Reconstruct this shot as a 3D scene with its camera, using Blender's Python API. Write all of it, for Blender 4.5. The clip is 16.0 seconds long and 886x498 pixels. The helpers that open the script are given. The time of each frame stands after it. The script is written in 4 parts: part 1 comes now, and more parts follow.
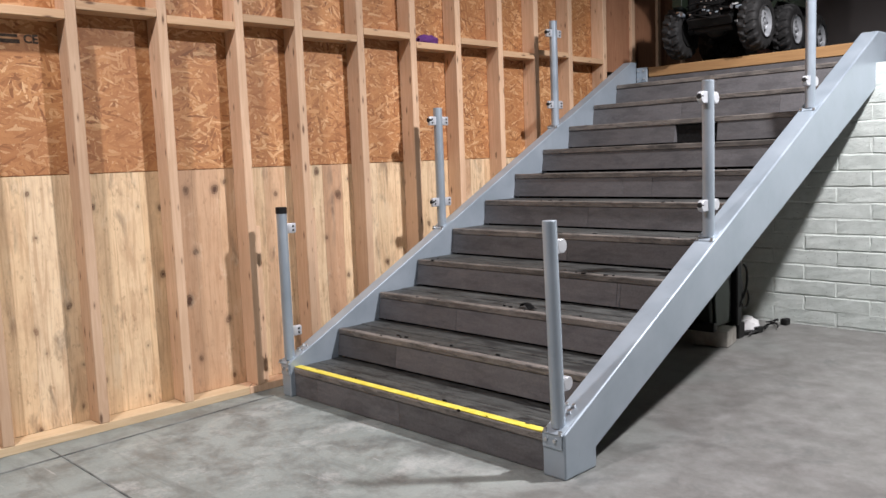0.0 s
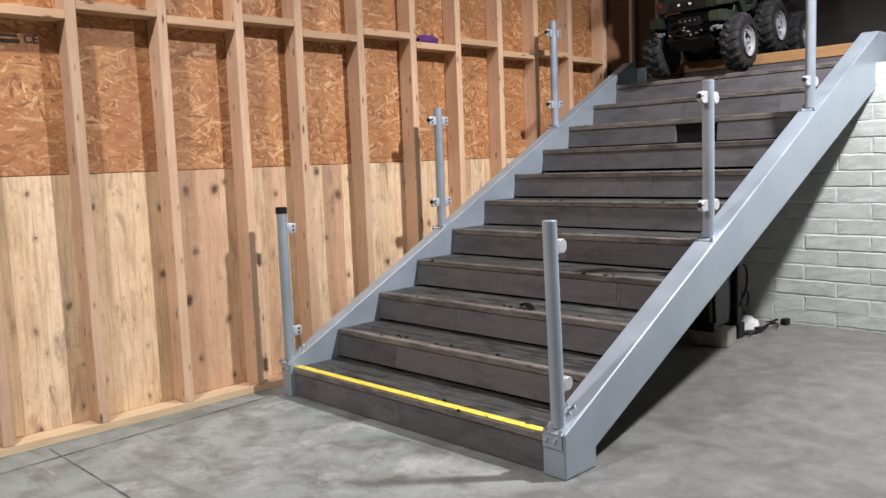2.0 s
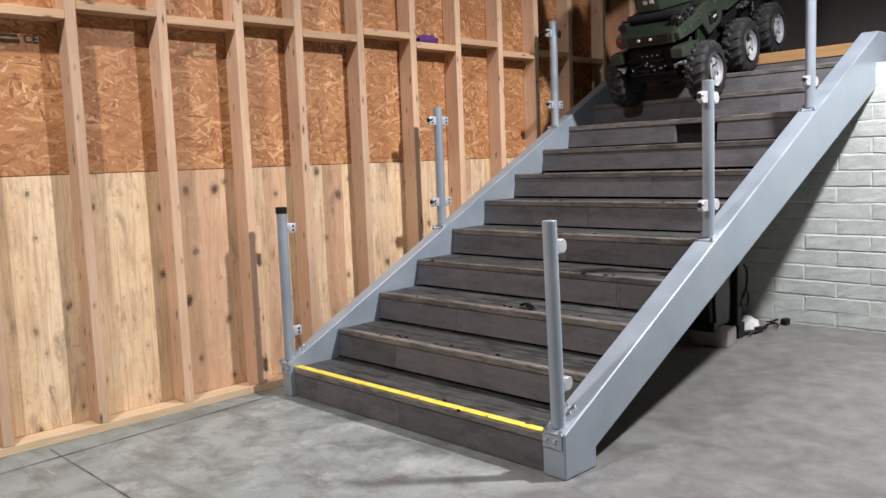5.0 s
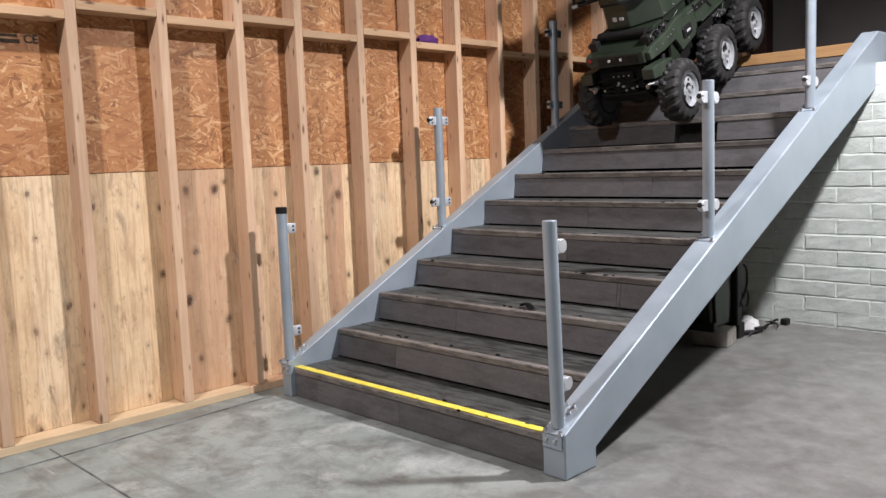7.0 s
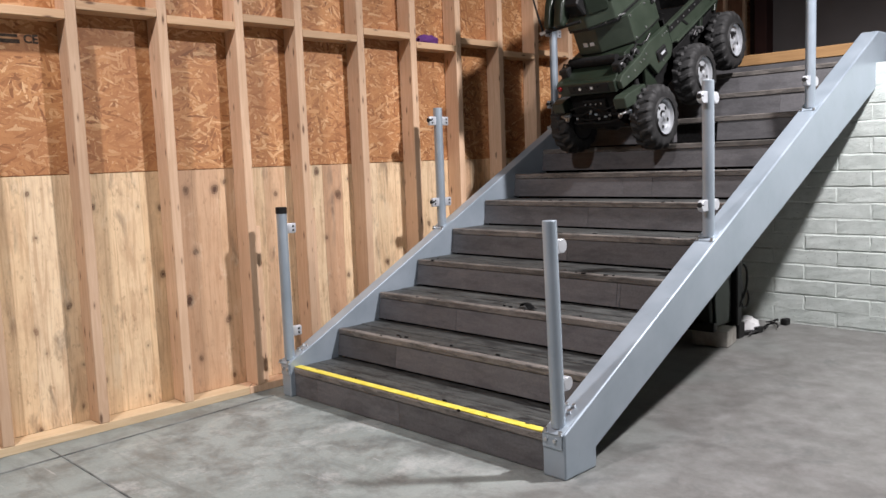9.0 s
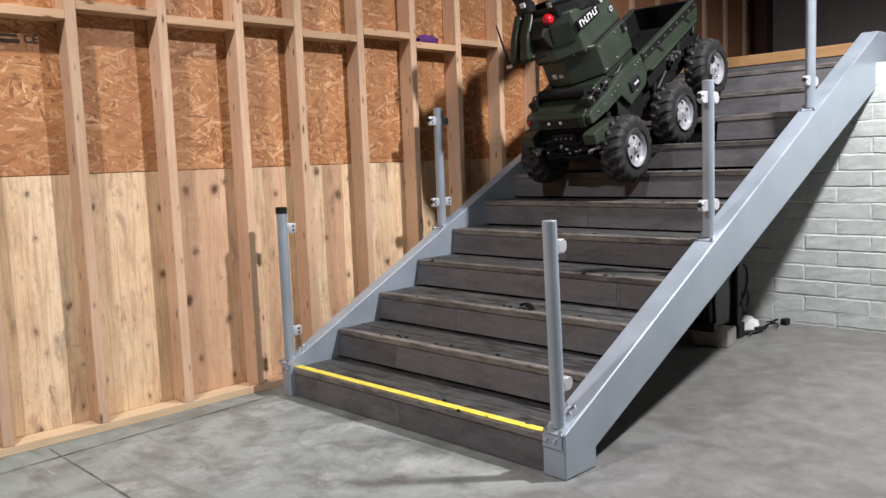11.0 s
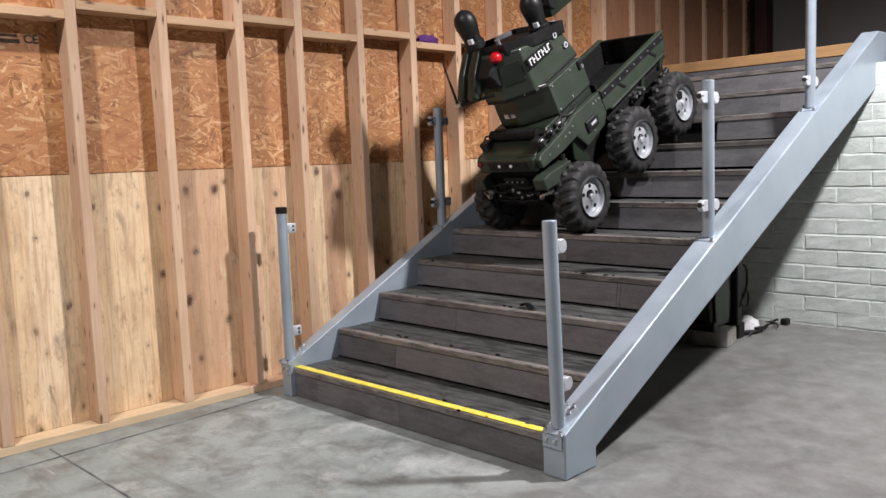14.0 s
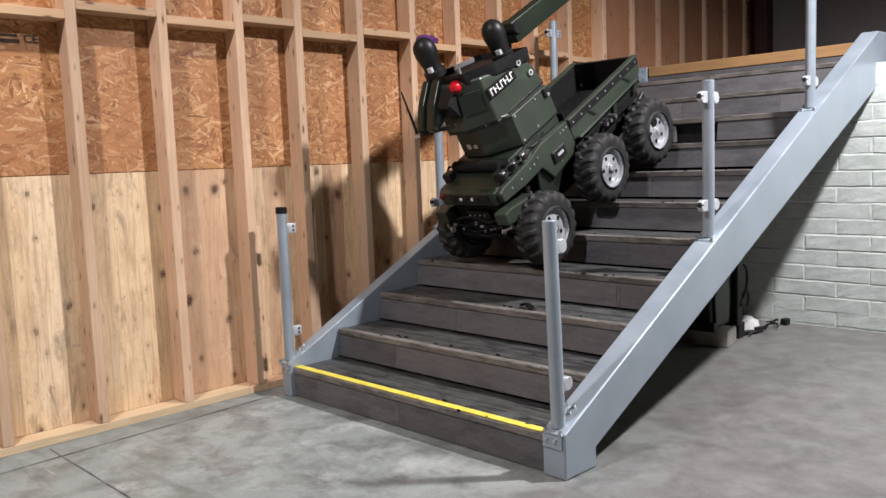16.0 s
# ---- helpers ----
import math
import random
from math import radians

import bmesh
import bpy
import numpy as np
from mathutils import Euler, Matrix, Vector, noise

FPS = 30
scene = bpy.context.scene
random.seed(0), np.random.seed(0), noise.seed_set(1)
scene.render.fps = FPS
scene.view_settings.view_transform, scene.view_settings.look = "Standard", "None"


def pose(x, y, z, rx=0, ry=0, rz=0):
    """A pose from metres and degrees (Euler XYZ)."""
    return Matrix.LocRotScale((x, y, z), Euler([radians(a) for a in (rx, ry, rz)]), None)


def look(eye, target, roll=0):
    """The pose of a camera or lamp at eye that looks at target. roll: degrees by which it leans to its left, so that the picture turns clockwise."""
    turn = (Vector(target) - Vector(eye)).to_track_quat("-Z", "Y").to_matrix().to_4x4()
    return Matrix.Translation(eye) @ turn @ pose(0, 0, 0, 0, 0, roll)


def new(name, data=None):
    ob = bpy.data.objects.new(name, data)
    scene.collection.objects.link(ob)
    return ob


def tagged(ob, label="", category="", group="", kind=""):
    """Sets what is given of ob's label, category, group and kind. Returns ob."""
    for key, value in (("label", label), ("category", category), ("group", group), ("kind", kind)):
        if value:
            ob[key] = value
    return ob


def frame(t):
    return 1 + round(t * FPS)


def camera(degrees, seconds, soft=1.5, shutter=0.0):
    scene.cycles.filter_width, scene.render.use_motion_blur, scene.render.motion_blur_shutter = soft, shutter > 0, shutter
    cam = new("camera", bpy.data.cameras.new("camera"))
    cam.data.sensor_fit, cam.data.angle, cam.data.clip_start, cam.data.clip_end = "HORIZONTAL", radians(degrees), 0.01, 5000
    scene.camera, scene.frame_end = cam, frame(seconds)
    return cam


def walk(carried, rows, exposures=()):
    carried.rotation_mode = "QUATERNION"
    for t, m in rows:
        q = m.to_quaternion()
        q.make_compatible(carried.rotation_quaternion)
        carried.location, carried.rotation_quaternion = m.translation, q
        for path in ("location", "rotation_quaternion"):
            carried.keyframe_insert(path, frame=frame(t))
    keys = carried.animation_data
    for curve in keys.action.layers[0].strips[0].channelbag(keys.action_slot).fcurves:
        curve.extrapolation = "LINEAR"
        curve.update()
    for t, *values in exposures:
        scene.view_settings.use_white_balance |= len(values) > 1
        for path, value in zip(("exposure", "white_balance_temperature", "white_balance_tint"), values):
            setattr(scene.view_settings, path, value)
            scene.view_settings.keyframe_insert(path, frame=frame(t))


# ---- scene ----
cam = camera(56.37, 16.0)
VIEW = look((3.508, -2.332, 1.174), (1.375, -0.246, 0.853), -2.205)
walk(cam, [(0.0, VIEW), (16.0, VIEW)])

# ---- world and lamps ----
world = bpy.data.worlds.new("world")
scene.world = world
world.use_nodes = True
world.node_tree.nodes["Background"].inputs[0].default_value = (0.75, 0.85, 1.0, 1)
world.node_tree.nodes["Background"].inputs[1].default_value = 0.05
scene.view_settings.exposure = 0.0


def area_lamp(name, eye, target, power, size, color):
    data = bpy.data.lights.new(name, "AREA")
    data.energy, data.size, data.color, data.shape = power, size, color, "DISK"
    ob = new(name, data)
    ob.matrix_world = look(eye, target)
    return ob


area_lamp("high_bay_lamp", (1.25, -2.4, 3.70), (1.2, -2.1, 0.0), 129, 0.20, (1.0, 0.955, 1.0))


def shaded_lamp(name, eye, power, radius, color, cone, blend):
    data = bpy.data.lights.new(name, "SPOT")
    data.energy, data.shadow_soft_size, data.color = power, radius, color
    data.spot_size, data.spot_blend = radians(cone), blend
    ob = new(name, data)
    ob.matrix_world = look(eye, (eye[0], eye[1] + 0.0001, 0.0))
    return ob


# a bell-shaped pendant beside the stair: its shade keeps the landing dark
shaded_lamp("hanging_lamp", (3.178, 1.563, 3.713), 980, 0.10, (1.0, 0.955, 0.99), 159, 0.62)


# ---- materials ----
class Nodes:
    def __init__(self, name):
        self.mat = bpy.data.materials.new(name)
        self.mat.use_nodes = True
        self.tree = self.mat.node_tree
        self.bsdf = self.tree.nodes["Principled BSDF"]

    def add(self, kind, **inputs):
        n = self.tree.nodes.new(kind)
        for k, v in inputs.items():
            self.put(n.inputs[k], v)
        return n

    def put(self, socket, v):
        if isinstance(v, bpy.types.NodeSocket):
            self.tree.links.new(v, socket)
        else:
            socket.default_value = v

    def coords(self, scale=(1, 1, 1), turn=(0, 0, 0), shift=True, which="Object"):
        t = self.add("ShaderNodeTexCoord")
        m = self.add("ShaderNodeMapping", Vector=t.outputs[which], Scale=scale, Rotation=turn)
        if shift:
            info = self.add("ShaderNodeObjectInfo")
            mul = self.add("ShaderNodeVectorMath")
            mul.operation = "SCALE"
            comb = self.add("ShaderNodeCombineXYZ", X=37.0, Y=23.0, Z=51.0)
            self.put(mul.inputs[0], comb.outputs[0])
            self.put(mul.inputs["Scale"], info.outputs["Random"])
            self.put(m.inputs["Location"], mul.outputs[0])
        return m.outputs[0]

    def noise(self, vec, scale, detail=4.0, rough=0.55, distort=0.0):
        return self.add("ShaderNodeTexNoise", Vector=vec, Scale=scale, Detail=detail, Roughness=rough, Distortion=distort).outputs[0]

    def ramp(self, fac, stops):
        n = self.add("ShaderNodeValToRGB", Fac=fac)
        e = n.color_ramp.elements
        while len(e) < len(stops):
            e.new(0.5)
        for el, (p, c) in zip(e, stops):
            el.position = p
            el.color = (*c, 1) if len(c) == 3 else c
        return n.outputs[0]

    def mix(self, fac, a, b, mode="MIX"):
        n = self.tree.nodes.new("ShaderNodeMix")
        n.data_type, n.blend_type = "RGBA", mode
        self.put(n.inputs[0], fac)
        for s, v in ((n.inputs[6], a), (n.inputs[7], b)):
            self.put(s, (*v, 1) if isinstance(v, tuple) and len(v) == 3 else v)
        return n.outputs[2]

    def math(self, op, a, b=0.0):
        n = self.tree.nodes.new("ShaderNodeMath")
        n.operation = op
        self.put(n.inputs[0], a)
        self.put(n.inputs[1], b)
        return n.outputs[0]

    def bump(self, height, strength=0.3, distance=0.002):
        n = self.add("ShaderNodeBump", Height=height, Strength=strength, Distance=distance)
        self.put(self.bsdf.inputs["Normal"], n.outputs[0])

    def done(self, color, rough=0.6, metal=0.0):
        self.put(self.bsdf.inputs["Base Color"], (*color, 1) if isinstance(color, tuple) and len(color) == 3 else color)
        self.put(self.bsdf.inputs["Roughness"], rough)
        self.put(self.bsdf.inputs["Metallic"], metal)
        return self.mat


def grey(v):
    return (v, v, v)


def mat_concrete_floor():
    n = Nodes("polished_concrete")
    v = n.coords(shift=False)
    big = n.noise(v, 0.9, 6, 0.62, 0.25)
    mid = n.noise(v, 4.2, 9, 0.72, 0.3)
    fine = n.noise(v, 95, 4, 0.7)
    c = n.ramp(big, [(0.32, (0.182, 0.212, 0.199)), (0.68, (0.338, 0.380, 0.360))])
    c = n.mix(n.ramp(mid, [(0.38, grey(0.85)), (0.55, grey(0.0))]), c, (0.118, 0.130, 0.124))
    c = n.mix(n.ramp(n.noise(v, 2.3, 9, 0.74, 0.2), [(0.54, grey(0)), (0.66, grey(0.7))]), c, (0.445, 0.467, 0.454))
    c = n.mix(n.ramp(fine, [(0.35, grey(0.22)), (0.6, grey(0))]), c, (0.14, 0.15, 0.145))
    drag = n.ramp(n.noise(n.coords((0.8, 4.5, 1), (0, 0, 0.35), False), 1.6, 6, 0.65, 0.4), [(0.58, grey(0)), (0.70, grey(0.6))])
    c = n.mix(drag, c, (0.098, 0.108, 0.103))
    scuff = n.ramp(n.noise(n.coords((1.2, 16, 1), (0, 0, -0.6), False), 3.0, 5, 0.6, 0.6), [(0.66, grey(0)), (0.72, grey(0.5))])
    c = n.mix(scuff, c, (0.47, 0.48, 0.47))
    place = n.add("ShaderNodeSeparateXYZ", Vector=v)
    edge = n.math("ADD", n.math("MULTIPLY", place.outputs[0], 0.42), n.math("MULTIPLY", place.outputs[1], 0.12))
    trodden = n.ramp(n.math("MULTIPLY", n.math("ADD", edge, n.math("MULTIPLY", n.noise(v, 1.5, 6, 0.65, 0.4), 0.7)), 0.5), [(0.40, grey(0)), (0.60, grey(0.78))])
    grime = n.ramp(n.noise(v, 6.5, 10, 0.8, 0.2), [(0.36, (0.110, 0.100, 0.092)), (0.50, (0.158, 0.147, 0.138)), (0.66, (0.218, 0.209, 0.202))])
    c = n.mix(trodden, c, grime)
    blots = n.ramp(n.noise(v, 3.1, 8, 0.75, 0.5), [(0.56, grey(0)), (0.66, grey(0.55))])
    c = n.mix(blots, c, (0.100, 0.108, 0.104))
    n.bump(fine, 0.12)
    return n.done(c, n.ramp(mid, [(0.3, grey(0.36)), (0.7, grey(0.60))]))


def mat_lumber(name, a, b, axis=2, knots=True):
    n = Nodes(name)
    sc = [14, 14, 14]
    sc[axis] = 0.9
    v = n.coords(tuple(sc))
    grain = n.noise(v, 3.0, 6, 0.6, 1.6)
    c = n.ramp(grain, [(0.25, a), (0.5, tuple((p + q) / 2 for p, q in zip(a, b))), (0.75, b)])
    blot = n.noise(n.coords((1, 1, 1)), 2.0, 3)
    c = n.mix(n.ramp(blot, [(0.35, grey(0.35)), (0.7, grey(0))]), c, tuple(x * 0.62 for x in a))
    if knots:
        t = n.add("ShaderNodeSeparateXYZ", Vector=n.coords((1, 1, 1)))
        across = [t.outputs[k] for k in range(3) if k != axis]
        flat = n.add("ShaderNodeCombineXYZ", X=n.math("MULTIPLY", n.math("ADD", across[0], across[1]), 21.0), Y=n.math("MULTIPLY", t.outputs[axis], 6.0))
        vor = n.add("ShaderNodeTexVoronoi", Vector=flat.outputs[0], Scale=1.0, Randomness=1.0)
        vor.voronoi_dimensions = "2D"
        pick = n.add("ShaderNodeSeparateColor", Color=vor.outputs["Color"])
        size = n.math("ADD", vor.outputs["Distance"], n.math("MULTIPLY", pick.outputs[0], 0.30))
        k = n.ramp(size, [(0.09, grey(0.9)), (0.13, grey(0.45)), (0.22, grey(0))])
        c = n.mix(k, c, (0.13, 0.06, 0.03))
    info = n.add("ShaderNodeObjectInfo")
    hsv = n.add("ShaderNodeHueSaturation", Color=c)
    n.put(hsv.inputs["Value"], n.math("ADD", n.math("MULTIPLY", info.outputs["Random"], 0.3), 0.85))
    n.bump(grain, 0.25)
    return n.done(hsv.outputs[0], 0.72)


def mat_osb():
    n = Nodes("strand_board")
    t = n.add("ShaderNodeTexCoord").outputs["Object"]
    wob = n.add("ShaderNodeTexNoise", Vector=t, Scale=9.0, Detail=3.0)
    amp = n.add("ShaderNodeVectorMath")
    amp.operation = "MULTIPLY_ADD"
    n.put(amp.inputs[0], wob.outputs[1])
    amp.inputs[1].default_value = (0.03, 0.03, 0.03)
    n.put(amp.inputs[2], t)
    c, h = None, None
    for i, (turn, a, b) in enumerate(((0.25, 11, 72), (0.95, 14, 66), (-0.95, 13, 80), (1.45, 11, 70), (0.45, 15, 84), (-0.45, 12, 74), (0.05, 14, 78))):
        spin = n.add("ShaderNodeMapping", Vector=amp.outputs[0], Rotation=(turn, 0, 0), Location=(0.37 * i, 0.61 * i, 0.29 * i))
        wide = n.add("ShaderNodeMapping", Vector=spin.outputs[0], Scale=(3, a, b))
        vor = n.add("ShaderNodeTexVoronoi", Vector=wide.outputs[0], Scale=1.0, Randomness=1.0)
        tone = n.add("ShaderNodeSeparateColor", Color=vor.outputs["Color"])
        flake = n.ramp(tone.outputs[0], [(0.0, (0.23, 0.090, 0.034)), (0.16, (0.42, 0.182, 0.068)), (0.72, (0.585, 0.292, 0.116)), (1.0, (0.82, 0.54, 0.29))])
        if c is None:
            c, h = flake, tone.outputs[0]
        else:
            mask = n.ramp(tone.outputs[1], [(0.52 + 0.05 * i, grey(0)), (0.56 + 0.05 * i, grey(1))])
            c = n.mix(mask, c, flake)
            h = n.mix(mask, h, tone.outputs[0])
    fibre = n.noise(n.coords((4, 30, 30), (0, 0, 0), False), 6.0, 4)
    c = n.mix(n.ramp(fibre, [(0.3, grey(0.30)), (0.6, grey(0))]), c, (0.22, 0.09, 0.035))
    big = n.noise(n.coords((1, 1, 1), (0, 0, 0), False), 2.5, 4)
    c = n.mix(n.ramp(big, [(0.35, grey(0.5)), (0.65, grey(0))]), c, (0.36, 0.15, 0.058))
    n.bump(h, 0.5, 0.0015)
    return n.done(c, 0.58)


def mat_pine_panel():
    n = Nodes("edge_glued_pine")
    t = n.add("ShaderNodeTexCoord")
    sep = n.add("ShaderNodeSeparateXYZ", Vector=t.outputs["Object"])
    warp = n.noise(n.coords((1, 1, 0.25), (0, 0, 0), False), 1.6, 2)
    yy = n.math("ADD", sep.outputs[1], n.math("MULTIPLY", warp, 0.10))
    strip = n.math("FLOOR", n.math("MULTIPLY", yy, 7.4))
    rnd = n.add("ShaderNodeTexWhiteNoise")
    rnd.noise_dimensions = "1D"
    n.put(rnd.inputs["W"], strip)
    # growth rings: long, slightly wavy bands in each board
    ringv = n.add("ShaderNodeCombineXYZ", X=rnd.outputs[0], Y=n.math("MULTIPLY", sep.outputs[1], 9.0), Z=n.math("MULTIPLY", sep.outputs[2], 0.55))
    grain = n.noise(ringv.outputs[0], 3.2, 5, 0.55, 2.6)
    fine = n.noise(n.coords((1, 60, 2.5), (0, 0, 0), False), 3.0, 3)
    base = n.ramp(rnd.outputs[0], [(0.0, (0.57, 0.36, 0.225)), (0.14, (0.67, 0.45, 0.28)), (0.28, (0.77, 0.565, 0.335)), (1.0, (0.88, 0.70, 0.465))])
    c = n.mix(n.ramp(grain, [(0.38, grey(0.44)), (0.50, grey(0.10)), (0.66, grey(0))]), base, (0.42, 0.225, 0.11))
    c = n.mix(n.ramp(fine, [(0.35, grey(0.10)), (0.6, grey(0))]), c, (0.40, 0.24, 0.12))
    speck = n.noise(n.coords((1, 1.6, 0.8), (0, 0, 0), False), 26.0, 5, 0.7)
    c = n.mix(n.ramp(speck, [(0.58, grey(0)), (0.72, grey(0.6))]), c, (0.26, 0.14, 0.07))
    stain = n.noise(n.coords((1, 5.0, 1.3), (0, 0, 0), False), 2.0, 5, 0.62, 0.5)
    c = n.mix(n.ramp(stain, [(0.56, grey(0)), (0.68, grey(0.75))]), c, (0.22, 0.15, 0.10))
    flat = n.add("ShaderNodeCombineXYZ", X=n.math("MULTIPLY", yy, 6.2), Y=n.math("MULTIPLY", sep.outputs[2], 4.6))
    wob = n.add("ShaderNodeTexNoise", Vector=flat.outputs[0], Scale=5.0, Detail=2.0)
    add = n.add("ShaderNodeVectorMath")
    add.operation = "MULTIPLY_ADD"
    n.put(add.inputs[0], wob.outputs[1])
    add.inputs[1].default_value = (0.12, 0.12, 0.0)
    n.put(add.inputs[2], flat.outputs[0])
    vor = n.add("ShaderNodeTexVoronoi", Vector=add.outputs[0], Scale=1.0)
    vor.voronoi_dimensions = "2D"
    keep = n.add("ShaderNodeSeparateColor", Color=vor.outputs["Color"])
    size = n.math("ADD", vor.outputs["Distance"], n.math("MULTIPLY", keep.outputs[0], 0.195))
    c = n.mix(n.ramp(size, [(0.085, grey(0.98)), (0.105, grey(0.6)), (0.122, grey(0.85)), (0.16, grey(0.25)), (0.26, grey(0))]), c, (0.070, 0.028, 0.014))
    cloud = n.noise(n.coords((1, 2.2, 1.1), (0, 0, 0), False), 5.0, 7, 0.7, 0.4)
    c = n.mix(n.ramp(cloud, [(0.34, grey(0.4)), (0.52, grey(0))]), c, (0.46, 0.29, 0.17))
    c = n.mix(n.ramp(cloud, [(0.56, grey(0)), (0.7, grey(0.4))]), c, (0.85, 0.70, 0.50))
    joint = n.math("FRACT", n.math("MULTIPLY", yy, 7.4))
    c = n.mix(n.ramp(joint, [(0.0, grey(0.5)), (0.025, grey(0))]), c, (0.28, 0.17, 0.09))
    n.bump(grain, 0.15)
    return n.done(c, 0.6)


def mat_steel_paint(name="grey_painted_steel", a=(0.315, 0.385, 0.445), b=(0.395, 0.465, 0.53), rough=0.36, metal=0.35):
    n = Nodes(name)
    v = n.coords()
    m = n.noise(v, 5.0, 5, 0.6)
    f = n.noise(v, 180.0, 2)
    c = n.ramp(m, [(0.3, a), (0.7, b)])
    scr = n.ramp(n.noise(n.coords((3, 40, 3)), 4.0, 4), [(0.66, grey(0)), (0.74, grey(0.35))])
    c = n.mix(scr, c, (0.2, 0.2, 0.2))
    n.bump(f, 0.06)
    return n.done(c, n.ramp(m, [(0.3, grey(rough - 0.06)), (0.7, grey(rough + 0.12))]), metal)


def mat_tread(name, a, b, worn=0.4):
    n = Nodes(name)
    g = n.noise(n.coords((1.0, 4, 4)), 7.0, 7, 0.7, 0.5)
    m = n.noise(n.coords((1.0, 2.6, 2.6)), 4.0, 6, 0.65, 0.3)
    f = n.noise(n.coords(), 120.0, 3, 0.7)
    c = n.ramp(g, [(0.25, a), (0.75, b)])
    c = n.mix(n.ramp(m, [(0.50, grey(0)), (0.62, grey(worn))]), c, tuple(x * 0.3 for x in a))
    c = n.mix(n.ramp(m, [(0.30, grey(0.6 * worn)), (0.44, grey(0))]), c, tuple(x * 1.35 for x in b))
    c = n.mix(n.ramp(f, [(0.35, grey(0.4)), (0.6, grey(0))]), c, tuple(x * 0.6 for x in a))
    # black rubber scuffs and gouges along the boards
    k = n.noise(n.coords((1.4, 9, 9)), 5.0, 7, 0.72, 0.8)
    c = n.mix(n.ramp(k, [(0.525, grey(0)), (0.575, grey(max(0.0, 1.5 * worn - 0.4)))]), c, grey(0.012))
    info = n.add("ShaderNodeObjectInfo")
    hsv = n.add("ShaderNodeHueSaturation", Color=c)
    n.put(hsv.inputs["Value"], n.math("ADD", n.math("MULTIPLY", info.outputs["Random"], 0.35), 0.82))
    n.bump(g, 0.3)
    return n.done(hsv.outputs[0], n.ramp(m, [(0.3, grey(0.5)), (0.7, grey(0.75))]))


def mat_block():
    n = Nodes("painted_masonry")
    v = n.coords((1, 1, 1), (0, 0, 0), False, "Object")
    w = n.coords((1, 1, 1))
    m = n.noise(w, 7.0, 6, 0.65)
    f = n.noise(w, 38.0, 8, 0.75)
    c = n.ramp(m, [(0.3, (0.49, 0.545, 0.51)), (0.7, (0.70, 0.755, 0.718))])
    c = n.mix(n.ramp(f, [(0.58, grey(0)), (0.72, grey(0.65))]), c, (0.33, 0.35, 0.33))
    pits = n.add("ShaderNodeTexVoronoi", Vector=w, Scale=30.0)
    c = n.mix(n.ramp(pits.outputs["Distance"], [(0.05, grey(0.6)), (0.14, grey(0))]), c, (0.22, 0.23, 0.22))
    lumps = n.noise(w, 14.0, 5, 0.6, 0.6)
    n.bump(n.math("ADD", f, n.math("MULTIPLY", lumps, 0.6)), 1.0, 0.0045)
    return n.done(c, 0.6)


def mat_plain(name, a, b, scale=20.0, rough=0.6, metal=0.0, bump=0.1):
    n = Nodes(name)
    v = n.coords()
    m = n.noise(v, scale, 4)
    n.bump(n.noise(v, scale * 9, 2), bump)
    return n.done(n.ramp(m, [(0.35, a), (0.65, b)]), rough, metal)


M_FLOOR = mat_concrete_floor()
M_STUD = mat_lumber("fir_stud", (0.61, 0.385, 0.235), (0.79, 0.565, 0.385), 2)
M_REDFIR = mat_lumber("reddish_fir_board", (0.30, 0.135, 0.07), (0.44, 0.225, 0.125), 2)
M_BLOCKING = mat_lumber("fir_blocking", (0.58, 0.36, 0.20), (0.72, 0.50, 0.31), 1)
M_PLATE = mat_lumber("pine_plate", (0.66, 0.47, 0.27), (0.80, 0.62, 0.40), 1, False)
M_CURB = mat_lumber("yellow_pine", (0.27, 0.145, 0.06), (0.42, 0.25, 0.105), 0, False)
M_OSB = mat_osb()
M_PANEL = mat_pine_panel()
M_STEEL = mat_steel_paint(a=(0.312, 0.374, 0.428), b=(0.390, 0.452, 0.510))
M_SEAM = mat_plain("dirt_filled_joint", (0.075, 0.080, 0.078), (0.21, 0.225, 0.22), 9, 0.8)
M_TREAD = mat_tread("worn_tread_plank", (0.034, 0.036, 0.034), (0.098, 0.104, 0.099), 0.95)
M_RISER = mat_tread("grey_riser_plank", (0.098, 0.096, 0.100), (0.146, 0.143, 0.149), 0.35)
M_NOSING = mat_tread("worn_nosing_strip", (0.122, 0.112, 0.102), (0.235, 0.212, 0.190), 0.6)
M_YELLOW = mat_plain("yellow_tape", (0.66, 0.54, 0.05), (0.84, 0.73, 0.13), 18, 0.55)
M_BLOCK = mat_block()
M_MORTAR = mat_plain("painted_mortar", (0.54, 0.59, 0.556), (0.70, 0.75, 0.714), 26, 0.75, 0, 0.9)
M_GREYWALL = mat_plain("dark_grey_wall", (0.17, 0.155, 0.15), (0.20, 0.185, 0.18), 2, 0.8)
M_CEIL = mat_plain("grey_ceiling", grey(0.075), grey(0.10), 2, 0.8)
M_DARKRED = mat_plain("dark_red_steel", (0.05, 0.018, 0.015), (0.07, 0.025, 0.02), 5, 0.5)
M_BLACK = mat_plain("black_plastic", grey(0.008), grey(0.015), 40, 0.42)
M_BLACK.node_tree.nodes["Principled BSDF"].inputs["Specular IOR Level"].default_value = 0.28
M_RUBBER = mat_plain("black_rubber", grey(0.009), grey(0.020), 30, 0.72, 0, 0.3)
M_ZINC = mat_plain("zinc_hardware", grey(0.5), grey(0.65), 60, 0.35, 0.9)
